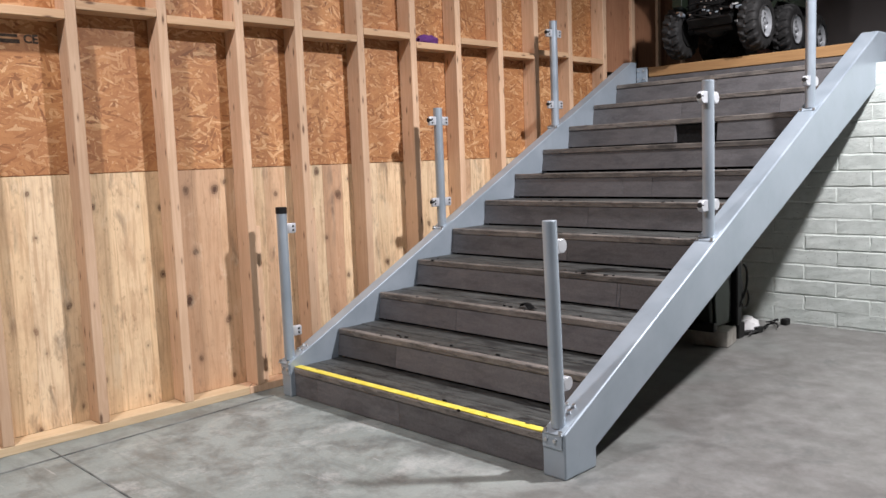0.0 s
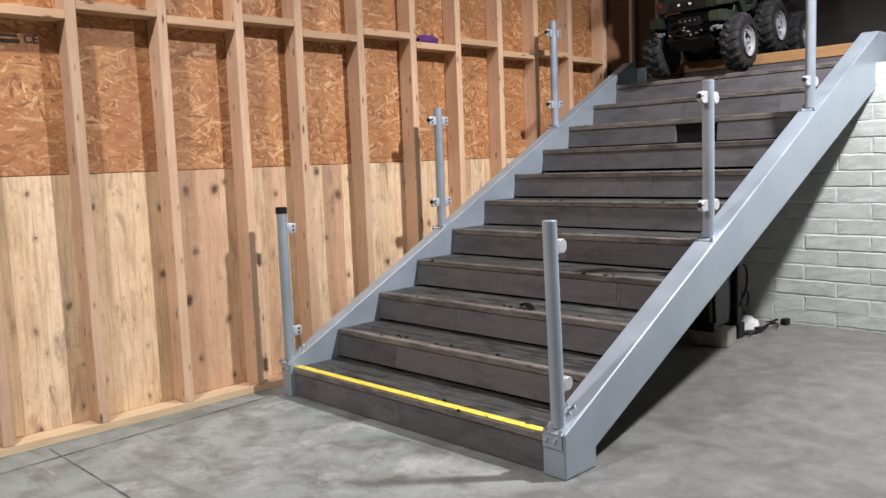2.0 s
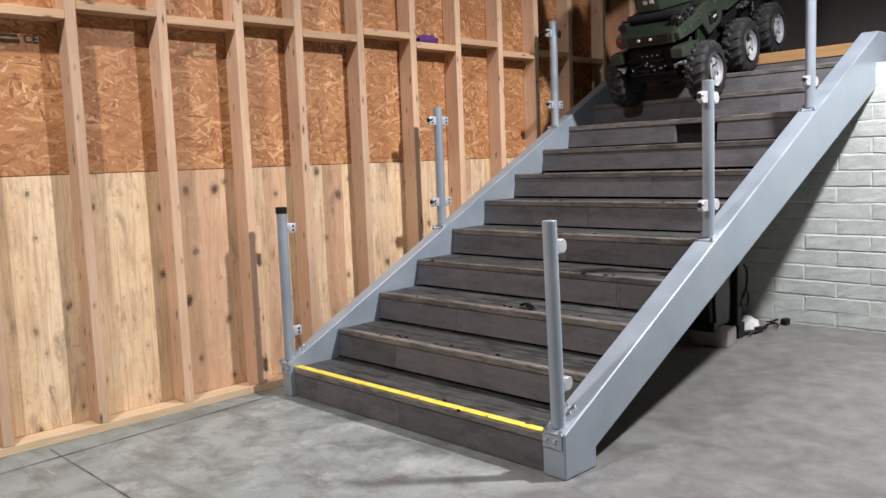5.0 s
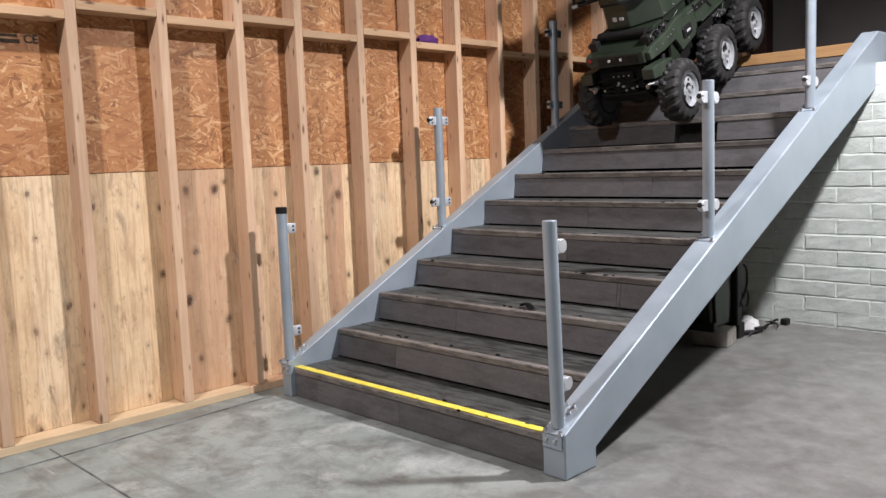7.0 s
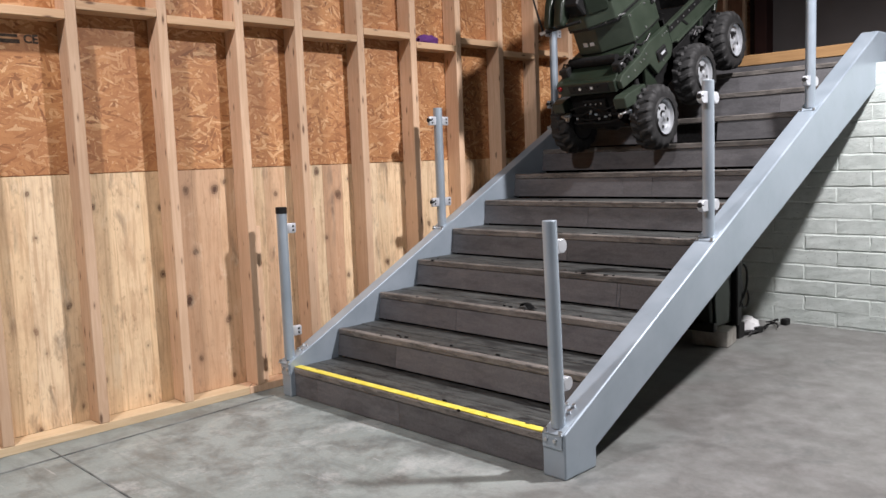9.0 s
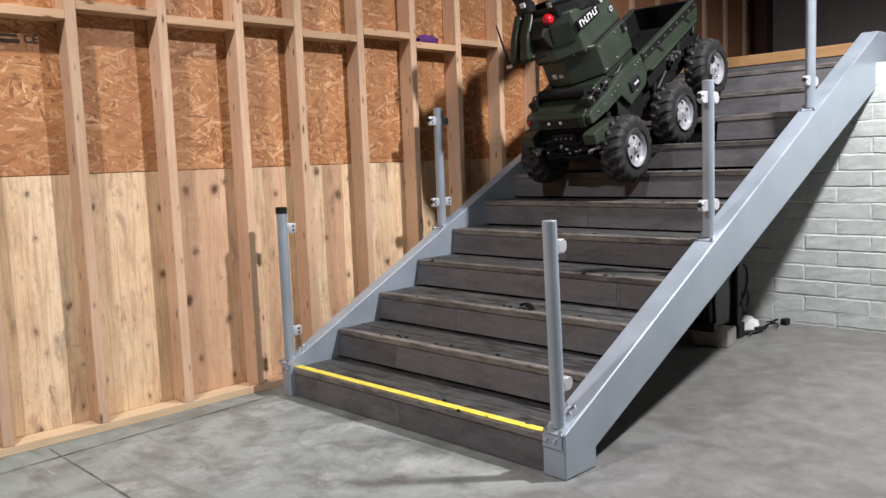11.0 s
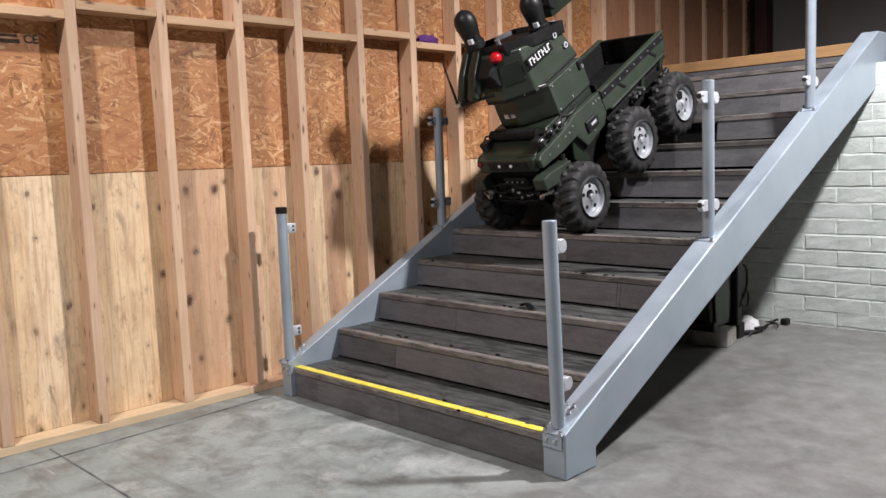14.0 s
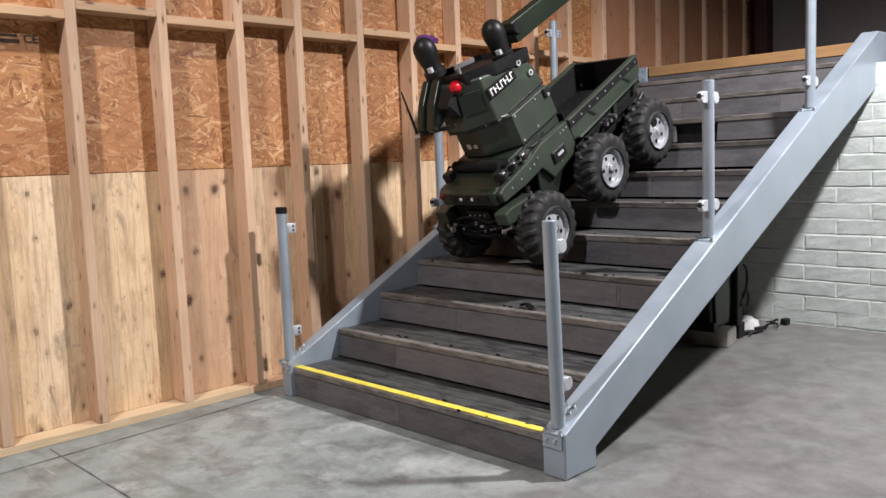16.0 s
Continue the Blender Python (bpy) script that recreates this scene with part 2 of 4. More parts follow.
M_CLAMP = mat_plain("pale_grey_clamp", (0.52, 0.54, 0.57), (0.6, 0.62, 0.65), 20, 0.4, 0.3)
# olive paint darkened below the satin tone to carry the front parts' shade
M_GREEN_SHADED = mat_plain("olive_green_shaded", (0.011, 0.017, 0.011), (0.017, 0.025, 0.016), 6, 0.32)
M_GREENLID = mat_plain("olive_green_satin", (0.025, 0.035, 0.024), (0.037, 0.049, 0.035), 8, 0.36)
M_BED = mat_plain("black_bed_liner", grey(0.006), grey(0.012), 50, 0.75, 0, 0.4)
M_BED.node_tree.nodes["Principled BSDF"].inputs["Specular IOR Level"].default_value = 0.15
M_RIM = mat_plain("silver_rim", (0.37, 0.39, 0.41), (0.50, 0.52, 0.54), 15, 0.33, 0.35)
M_RED = mat_plain("red_lens", (0.42, 0.006, 0.012), (0.52, 0.012, 0.018), 10, 0.15)
M_DARKLENS = mat_plain("dark_red_lens", (0.16, 0.006, 0.008), (0.22, 0.01, 0.01), 10, 0.2)
M_WHITE = mat_plain("white_print", grey(0.75), grey(0.82), 30, 0.5)
M_PURPLE = mat_plain("purple_cloth", (0.09, 0.025, 0.14), (0.14, 0.04, 0.2), 25, 0.9, 0, 0.5)
M_PAPER = mat_plain("white_plastic_bag", grey(0.62), grey(0.75), 15, 0.5, 0, 0.3)
M_CINDER = mat_plain("concrete_block", (0.30, 0.28, 0.25), (0.42, 0.40, 0.36), 18, 0.85, 0, 0.6)


# ---- mesh helpers ----
def part(name, bm, material, parent, label="", smooth=False):
    me = bpy.data.meshes.new(name)
    bm.normal_update()
    bm.to_mesh(me)
    bm.free()
    me.materials.append(material)
    if smooth:
        me.shade_smooth()
        me.set_sharp_from_angle(angle=radians(35))
    ob = new(name, me)
    ob.parent = parent
    if label:
        ob["label"] = label
    return ob


def piece(name, mesh, parent, m):
    ob = new(name, mesh)
    ob.parent = parent
    ob.matrix_basis = m
    return ob


def mesh_of(name, bm, material):
    me = bpy.data.meshes.new(name)
    bm.normal_update()
    bm.to_mesh(me)
    bm.free()
    me.materials.append(material)
    return me


def empty(name, m=None):
    ob = new(name)
    if m is not None:
        ob.matrix_basis = m
    return ob


def bevel_new(bm, geom, width, segments=1):
    if width > 0:
        bmesh.ops.bevel(bm, geom=geom, offset=width, segments=segments, profile=0.5, affect="EDGES")


def box(x0, x1, y0, y1, z0, z1, bevel=0.0, bm=None, m=None, segments=1):
    tmp = bmesh.new()
    bmesh.ops.create_cube(tmp, size=1.0)
    for v in tmp.verts:
        v.co = ((x0 + x1) / 2 + v.co.x * (x1 - x0), (y0 + y1) / 2 + v.co.y * (y1 - y0), (z0 + z1) / 2 + v.co.z * (z1 - z0))
    bevel_new(tmp, tmp.edges[:], bevel, segments)
    return merge(bm, tmp, m)


def merge(bm, tmp, m=None):
    if m is not None:
        tmp.transform(m)
    if bm is None:
        return tmp
    me = bpy.data.meshes.new("tmp")
    tmp.to_mesh(me)
    tmp.free()
    bm.from_mesh(me)
    bpy.data.meshes.remove(me)
    return bm


def prism(outline, x0, x1, bevel=0.0, bm=None, m=None, segments=1):
    """An outline in (y, z), pushed from x0 to x1."""
    tmp = bmesh.new()
    a = [tmp.verts.new((x0, y, z)) for y, z in outline]
    b = [tmp.verts.new((x1, y, z)) for y, z in outline]
    tmp.faces.new(a)
    tmp.faces.new(b)
    for i in range(len(a)):
        j = (i + 1) % len(a)
        tmp.faces.new((a[i], a[j], b[j], b[i]))
    bmesh.ops.recalc_face_normals(tmp, faces=tmp.faces[:])
    bevel_new(tmp, tmp.edges[:], bevel, segments)
    return merge(bm, tmp, m)


def rod(p, q, r0, r1=None, segments=20, bm=None, bevel=0.0):
    p, q = Vector(p), Vector(q)
    tmp = bmesh.new()
    bmesh.ops.create_cone(tmp, cap_ends=True, segments=segments, radius1=r0, radius2=r0 if r1 is None else r1, depth=(q - p).length)
    if bevel:
        bevel_new(tmp, [e for e in tmp.edges if e.is_boundary or any(len(f.verts) > 4 for f in e.link_faces)], bevel)
    turn = (q - p).to_track_quat("Z", "Y").to_matrix().to_4x4()
    return merge(bm, tmp, Matrix.Translation((p + q) / 2) @ turn)


def lathe(profile, segments=32, axis="x", bm=None, m=None):
    """A closed profile of (along, radius), turned about the axis."""
    tmp = bmesh.new()
    rings = []
    for k in range(segments):
        a = 2 * math.pi * k / segments
        ring = []
        for s, r in profile:
            co = {"x": (s, r * math.cos(a), r * math.sin(a)), "z": (r * math.cos(a), r * math.sin(a), s)}[axis]
            ring.append(tmp.verts.new(co))
        rings.append(ring)
    for k in range(segments):
        a, b = rings[k], rings[(k + 1) % segments]
        for i in range(len(profile)):
            j = (i + 1) % len(profile)
            tmp.faces.new((a[i], a[j], b[j], b[i]))
    bmesh.ops.remove_doubles(tmp, verts=tmp.verts[:], dist=1e-5)
    bmesh.ops.recalc_face_normals(tmp, faces=tmp.faces[:])
    return merge(bm, tmp, m)


def tube(points, r, segments=8, bm=None):
    # one swept skin along the points, closed at both ends
    out = bm or bmesh.new()
    rings = []
    for i, p in enumerate(points):
        d = (Vector(points[min(i + 1, len(points) - 1)]) - Vector(points[max(i - 1, 0)])).normalized()
        ref = Vector((0.31, 0.17, 0.94)) if abs(d.z) < 0.8 else Vector((0.9, 0.4, 0.1))
        if rings:
            ref = side
        side = (ref - d * ref.dot(d)).normalized()
        other = d.cross(side)
        rings.append([out.verts.new(Vector(p) + side * (r * math.cos(6.28319 * k / segments)) + other * (r * math.sin(6.28319 * k / segments))) for k in range(segments)])
    for a, b in zip(rings, rings[1:]):
        for k in range(segments):
            out.faces.new((a[k], a[(k + 1) % segments], b[(k + 1) % segments], b[k]))
    out.faces.new(rings[0][::-1])
    out.faces.new(rings[-1])
    return out


# ---- the hall ----
RISE, RUN, WIDE = 0.1524, 0.2955, 1.631
DECK = 1.807
STUD_FACE, SHEATH = -0.22, -0.332

floor = tagged(part("floor", box(-1.2, 14, -12, 7, -0.2, 0), M_FLOOR, None), "grey polished concrete floor with dark stains", "floor", kind="structure")
for p, qq, w in (((-0.17, -1.147), (4.0, -1.155), 0.007), ((-0.02, -1.40), (-0.10, -0.07), 0.012)):
    d = Vector((qq[0] - p[0], qq[1] - p[1]))
    seam = box(0, d.length, -w / 2, w / 2, 0.0005, 0.0025)
    ob = part("saw_cut", seam, M_SEAM, floor, "dark saw cut in the slab")
    ob.matrix_basis = pose(p[0], p[1], 0, 0, 0, math.degrees(math.atan2(d.y, d.x)))

ceiling = tagged(part("ceiling", box(-1.2, 14, -12, 7, 5.6, 5.8), M_CEIL, None), "plain grey ceiling over the hall", "ceiling", kind="structure")
for name, b in (("wall_east", (13.8, 14, -12, 7, 0, 5.6)), ("wall_south", (-1.2, 13.8, -12, -11.8, 0, 5.6))):
    tagged(part(name, box(*b), M_CEIL, None), "plain grey wall of the hall", "wall", kind="structure")

# the framed wall: sheathing panels behind studs
wall_west = tagged(part("wall_west", box(SHEATH - 0.10, SHEATH - 0.012, -11.8, 6.0, 0.0, 5.6), M_OSB, None),
                   "open timber stud wall with strand board above pine boards", "wall", kind="structure")
for k in range(-3, 3):
    y0 = -0.03 + 2.44 * k
    y1 = min(y0 + 2.437, 6.0)
    part("strand_board", box(SHEATH - 0.012, SHEATH, y0, y1, 1.175, 2.392, 0.001), M_OSB, wall_west, "orange-brown strand board sheet")
    part("strand_board", box(SHEATH - 0.012, SHEATH, y0, y1, 2.395, 3.61, 0.001), M_OSB, wall_west, "orange-brown strand board sheet")
    part("pine_board", box(SHEATH - 0.012, SHEATH, y0, y1, 0.038, 1.172, 0.001), M_PANEL, wall_west, "knotty edge-glued pine board sheet")
part("bottom_plate", box(SHEATH, STUD_FACE, -11.7, -0.13, 0.0, 0.038, 0.002), M_PLATE, wall_west, "pale pine bottom plate")
part("bottom_plate", box(SHEATH, STUD_FACE - 0.002, -0.128, 5.7, 0.0, 0.038, 0.002), M_STUD, wall_west, "darker pine bottom plate")

STUD_W = 0.048
stud_rights = [-0.868 - 0.408 * k for k in range(14, 0, -1)] + [-0.868, -0.449, -0.039, 0.320, 0.742, 1.150, 1.540, 1.944, 2.325, 2.720, 3.159]
stud_rights += [3.56 + 0.395 * k for k in range(6)]
stud_mesh = mesh_of("stud", box(-0.0559, 0.0559, -STUD_W / 2, STUD_W / 2, 0.0385, 5.5, 0.003), M_STUD)
rng = random.Random(4)
for y in stud_rights:
    piece("stud", stud_mesh, wall_west, pose((STUD_FACE + SHEATH) / 2 + 0.0005, y + 0.006 - STUD_W / 2, 0, 0, 0, rng.uniform(-0.6, 0.6)))
tops = [1.88, 1.926, 1.901, 1.945, 1.896, 1.941, 1.892, 1.944, 1.889, 1.92, 1.898]
for k, (a, b) in enumerate(zip(stud_rights[12:], stud_rights[13:])):
    if k < 2:
        top = 1.92 if k % 2 == 0 else 1.88
    else:
        top = tops[k - 1] if k - 1 < len(tops) else 1.91
    if k < 12:
        part("blocking", box(SHEATH, STUD_FACE, a + 0.007, b - STUD_W + 0.005, top - 0.038, top, 0.002), M_BLOCKING, wall_west)
# dark boards between the studs beside the landing
for a, b in zip(stud_rights[24:], stud_rights[25:]):
    part("wall_board", box(SHEATH + 0.001, STUD_FACE - 0.022, a + 0.008, b - STUD_W + 0.004, DECK, 5.4, 0.003), M_REDFIR, wall_west, "reddish fir board between the studs")
# a short stud scrap fixed beside a stud near the stair
part("stud_scrap", box(SHEATH + 0.002, STUD_FACE - 0.012, -0.0385, -0.003, 0.04, 0.87, 0.003), M_STUD, wall_west)
part("stud_scrap", box(SHEATH + 0.002, STUD_FACE - 0.012, 0.3205, 0.354, 0.04, 0.94, 0.003), M_STUD, wall_west)

# deck, its edge and the wall under it
deck = tagged(part("landing", box(SHEATH, 13.8, 3.47, 6.0, 1.62, DECK - 0.006, bm=box(SHEATH, WIDE - 0.003, 3.262, 3.468, 1.62, DECK - 0.006)), M_TREAD, None), "raised grey landing at the head of the stair", "landing", kind="structure")
part("edge_timber", box(0.10, WIDE - 0.003, 3.235, 3.275, 1.735, DECK, 0.004), M_CURB, deck, "yellow pine edge timber")
part("edge_strip", box(0.0, WIDE - 0.003, 3.240, 3.262, 1.665, 1.731, 0.002), M_RISER, deck, "grey strip under the edge timber")
wall_north = tagged(part("wall_north", box(SHEATH, 13.8, 5.85, 6.0, 0.0, 5.6), M_GREYWALL, None), "plain dark grey wall behind the landing", "wall", kind="structure")
part("steel_column", box(STUD_FACE + 0.0, STUD_FACE + 0.12, 5.70, 5.85, DECK, 5.6, 0.004), M_DARKRED, wall_north, "dark red steel column in the corner")


# ---- the stair ----
def stringer_top(y):
    return 0.183 + 0.5275 * y


def build_stair():
    stair = tagged(empty("staircase"), "straight steel staircase with grey stringers and worn grey wooden treads", "staircase")
    side = [(-0.022, 0.0), (-0.022, 0.172), (0.012, stringer_top(0.012)), (3.165, stringer_top(3.165)), (3.46, stringer_top(3.165)),
            (3.46, 1.665), (0.172, 0.076), (0.172, 0.0)]
    part("stringer", prism(side, WIDE, WIDE + 0.104, 0.008, segments=3), M_STEEL, stair, "grey painted steel stringer on the open side")
    left = [(y if y < 3.4 else 3.23, z if y < 3.4 or z > 1.7 else 1.56) for y, z in side]
    part("stringer", prism(left, -0.076, 0.0, 0.005, segments=2), M_STEEL, stair, "grey painted steel stringer beside the stud wall")
    r = random.Random(11)
    for i in range(11):
        y, z = i * RUN, (i + 1) * RISE
        # riser planks with open vertical joints
        cuts = sorted([0.0, WIDE] + [r.uniform(0.25, 1.4) for _ in range(1 if i % 3 else 2)]) if i != 8 else [0.0, 0.82, 1.10, WIDE]
        if i == 0:
            cuts = [0.0, 0.19, 0.80, WIDE - 0.009]
        for a, b in zip(cuts, cuts[1:]):
            if i == 8 and abs(a - 0.82) < 0.01:
                # set-back black board: the hole's darkness is put into its colour
                part("riser_plank", box(a + 0.002, b - 0.002, y + 0.020, y + 0.035, z - RISE + 0.003, z - 0.036), M_BED, stair, "black board painting the dark of the riser gap")
                continue
            out = [(y + 0.004, z - 0.034), (y + 0.030, z - 0.034), (y + 0.030, z - RISE + (0.009 if i else 0.003)), (y - 0.013 if i else y + 0.003, z - RISE + (0.009 if i else 0.003))]
            part("riser_plank", prism(out, a + 0.0006, b - 0.0006, 0.0008), M_RISER, stair)
        # added black backing, so the slit under each riser reads as a dark line
        if i:
            part("riser_cleat", box(0.003, WIDE - 0.003, y + 0.031, y + 0.045, z - RISE - 0.01, z - 0.04), M_BED, stair, "black backing added behind the riser to darken the slit")
        d = r.uniform(0, 0.003)
        part("nosing_strip", box(0.003, WIDE - 0.003, y - 0.002, y + 0.036, z - 0.033, z - d, 0.004, m=pose(0, 0, 0)), M_NOSING, stair, "worn wooden nosing strip")
        edges = [y + 0.038, y + 0.145 + r.uniform(-0.01, 0.01), y + RUN + 0.018]
        for a, b in zip(edges, edges[1:]):
            part("tread_plank", box(0.003, WIDE - 0.003, a + 0.0015, b - 0.0015, z - 0.033, z - r.uniform(0.001, 0.005), 0.003), M_TREAD, stair)
    for k in range(64):
        i = r.randrange(0, 9)
        x, y, z = r.uniform(0.1, WIDE - 0.1), i * RUN + r.choice((r.uniform(0.001, 0.012), r.uniform(0.036, 0.07))), (i + 1) * RISE + (0.001 if i == 0 else -0.0005)
        chip = bmesh.new()
        ring = [(r.uniform(0.5, 1.0) * math.cos(a * 0.9), r.uniform(0.4, 1.0) * math.sin(a * 0.9)) for a in range(7)]
        w = r.uniform(0.005, 0.022)
        low = [chip.verts.new((x + u * w, y + v * w * 0.45, z - 0.004)) for u, v in ring]
        top = [chip.verts.new((x + u * w * 0.8, y + v * w * 0.36, z + 0.0025)) for u, v in ring]
        chip.faces.new(top)
        for a in range(7):
            chip.faces.new((low[a], low[(a + 1) % 7], top[(a + 1) % 7], top[a]))
        part("dirt_chip", chip, M_BED, stair, "flake of black dirt on the step edge")
    part("warning_tape", box(0.004, WIDE - 0.006, 0.004, 0.044, RISE - 0.001, RISE + 0.002), M_YELLOW, stair, "yellow warning tape on the first step")
    # lap plates with bolts at the feet
    for x0, x1 in ((WIDE + 0.004, WIDE + 0.10), (-0.072, -0.004)):
        plate = part("foot_plate", box(x0, x0 + 0.09 if x0 > 0 else x1, -0.0275, -0.0225, 0.112, 0.170, 0.002), M_STEEL, stair)
        for dx in (0.02, 0.06):
            part("bolt", rod((x0 + dx, -0.035, 0.145), (x0 + dx, -0.027, 0.145), 0.008, segments=6), M_ZINC, plate, "zinc bolt")
        for k in range(4):
            yy = 0.075 + 0.03 * (k % 2)
            zz = stringer_top(yy)
            part("bolt", rod((x0 + 0.02 + 0.03 * (k // 2), yy, zz - 0.002), (x0 + 0.02 + 0.03 * (k // 2), yy - 0.004, zz + 0.011), 0.007, segments=6), M_ZINC, plate, "zinc bolt")
    hanger = part("hanger_plate", box(0.004, 0.096, 3.222, 3.234, 1.70, 1.81, 0.003), M_STEEL, stair, "bolted steel hanger plate")
    for dx, dz in ((0.02, 1.725), (0.07, 1.725), (0.02, 1.785), (0.07, 1.785)):
        part("bolt", rod((dx, 3.212, dz), (dx, 3.223, dz), 0.008, segments=6), M_ZINC, hanger, "zinc bolt")
    return stair


stair = build_stair()


def baluster(x, y, z1, clamps, lean=(0, 0), cap=False, twin=False):
    z0 = stringer_top(y)
    post = tagged(empty("baluster", pose(x, y, z0)), "grey painted tubular post with glass clamps on the stringer", "baluster", "posts along the stair")
    h = z1 - z0
    part("tube", rod((0, 0, -0.004), (lean[0], lean[1], h), 0.0265, segments=28, bevel=0.002), M_STEEL, post, smooth=True)
    foot = box(-0.045, 0.045, -0.045, 0.045, -0.004, 0.004, 0.001, m=pose(0, 0, 0, math.degrees(math.atan(0.5275))))
    foot = part("base_plate", foot, M_STEEL, post)
    for dx in (-0.034, 0.034):
        part("bolt", rod((dx, -0.036, -0.02), (dx, -0.036, -0.003), 0.007, segments=6), M_ZINC, foot, "zinc bolt")
    if cap:
        part("cap", rod((lean[0], lean[1], h - 0.03), (lean[0], lean[1], h + 0.004), 0.029, segments=28, bevel=0.003), M_BLACK, post, "black plastic end cap", smooth=True)
    for zc, dirs in clamps:
        for dx, dy in dirs:
            k = zc / h
            cl = bmesh.new()
            # square clamps on the wall side, half-round ones on the open side
            if x < 0:
                box(0.020, 0.078, -0.011, 0.011, -0.026, 0.026, 0.006, cl, segments=2)
            else:
                box(0.020, 0.056, -0.011, 0.011, -0.026, 0.026, 0.003, cl)
                rod((0.056, -0.0122, 0), (0.056, 0.0122, 0), 0.0264, segments=20, bm=cl, bevel=0.002)
            ob = part("glass_clamp", cl, M_CLAMP, post, "pale grey glass clamp", smooth=True)
            ob.matrix_basis = pose(lean[0] * k, lean[1] * k, zc, 0, 0, math.degrees(math.atan2(dy, dx)))
            if x < 0:
                for zb in (-0.010, 0.010):
                    part("screw", rod((0.058, -0.0135, zb), (0.058, 0.0135, zb), 0.0055, segments=10), M_BLACK, ob, "dark clamp screw")
            if dy < 0:
                part("rubber_pad", rod((0.060, 0, 0.004), (0.0846, 0, 0.004), 0.0125, segments=18, bevel=0.003), M_RUBBER, ob, "black rubber pad", smooth=True)
    return post


BOTH = ((0, 1), (0, -1))
for x in (WIDE + 0.052, -0.045):
    right = x > 0
    baluster(x, 0.010, 0.945 if right else 0.965, [(0.15 if right else 0.14, [(0, 1)]), (0.66 if right else 0.67, [(0, 1)])], (-0.012, -0.010) if right else (0, 0), cap=not right)
    baluster(x, 1.142, 1.482, [(0.14, BOTH), (0.62, BOTH)])
    baluster(x, 2.272, 2.085, [(0.14, BOTH), (0.62, BOTH)])


# ---- the six-wheeled robot ----
WHEEL_R, HUB_X = 0.187, 0.35
AXLES = (-0.554, 0.002, 0.489)


def sym(fn, *a):
    return [fn(s, *a) for s in (1, -1)]


def build_wheel(name, parent, side):
    s = side
    rim = bmesh.new()
    # dished steel disc with a flanged lip
    lathe([(0.146, 0.0), (0.146, 0.026), (0.140, 0.034), (0.137, 0.070), (0.130, 0.084), (0.134, 0.094), (0.152, 0.099), (0.153, 0.106), (0.134, 0.108), (0.02, 0.100), (0.02, 0.0)],
          36, "x", rim)
    for v in rim.verts:
        v.co.x = s * (v.co.x - 0.150 + HUB_X - 0.006) - s * HUB_X
    bmesh.ops.recalc_face_normals(rim, faces=rim.faces[:])
    wheel = part(name, rim, M_RIM, parent, "silver steel rim in a lugged tyre", smooth=True)
    # carcass and chevron lugs, moulded in one
    tyre = bmesh.new()
    prof = [(0.008, 0.104), (-0.004, 0.112), (-0.002, 0.135), (-0.004, 0.152), (-0.010, 0.163), (-0.018, 0.170), (-0.030, 0.173), (-0.044, 0.175),
            (-0.058, 0.1755), (-0.070, 0.176), (-0.082, 0.1755), (-0.096, 0.175), (-0.110, 0.173), (-0.122, 0.170), (-0.130, 0.163), (-0.136, 0.152), (-0.138, 0.112), (-0.12, 0.100)]
    n, lugs = 168, 18
    rings = []
    for k in range(n):
        a = 2 * math.pi * k / n
        ring = []
        for i, (x, rad) in enumerate(prof):
            lane = 1 if x < -0.070 else 0
            ph = (k / n * lugs + 0.5 * lane + abs(x + 0.070) / 0.070 * 0.42) % 1.0
            up = 0.0
            if 3 <= i <= 15 and ph < 0.40:
                up = 0.012 if 4 < i < 15 else 0.004
            ring.append(tyre.verts.new((x + (0.003 if up and i in (3, 4) else 0), (rad + up) * math.cos(a), (rad + up) * math.sin(a))))
        rings.append(ring)
    for k in range(n):
        a, b = rings[k], rings[(k + 1) % n]
        for i in range(len(prof)):
            j = (i + 1) % len(prof)
            tyre.faces.new((a[i], a[j], b[j], b[i]))
    for v in tyre.verts:
        v.co.x = s * v.co.x
    bmesh.ops.recalc_face_normals(tyre, faces=tyre.faces[:])
    part("tyre", tyre, M_RUBBER, wheel, "black rubber tyre with chevron lugs", smooth=True)
    part("hub_cap", rod((s * -0.012, 0, 0), (s * -0.001, 0, 0), 0.019, 0.016, 20, bevel=0.002), M_RIM, wheel, smooth=True)
    part("brake_drum", rod((s * -0.139, 0, 0), (s * -0.10, 0, 0), 0.101, segments=28), M_BLACK, wheel, "black brake drum", smooth=True)
    for k in range(5):
        a = k * 2 * math.pi / 5
        c, d = 0.058 * math.cos(a), 0.058 * math.sin(a)
        part("rim_hole", rod((s * -0.026, c, d), (s * -0.0170, c, d), 0.0112, segments=14), M_BLACK, wheel, "dark hole in the rim")
    for k in range(5):
        a = (k + 0.5) * 2 * math.pi / 5
        c, d = 0.034 * math.cos(a), 0.034 * math.sin(a)
        part("wheel_nut", rod((s * -0.018, c, d), (s * -0.0125, c, d), 0.004, segments=6), M_ZINC, wheel, "zinc wheel nut")
    return wheel


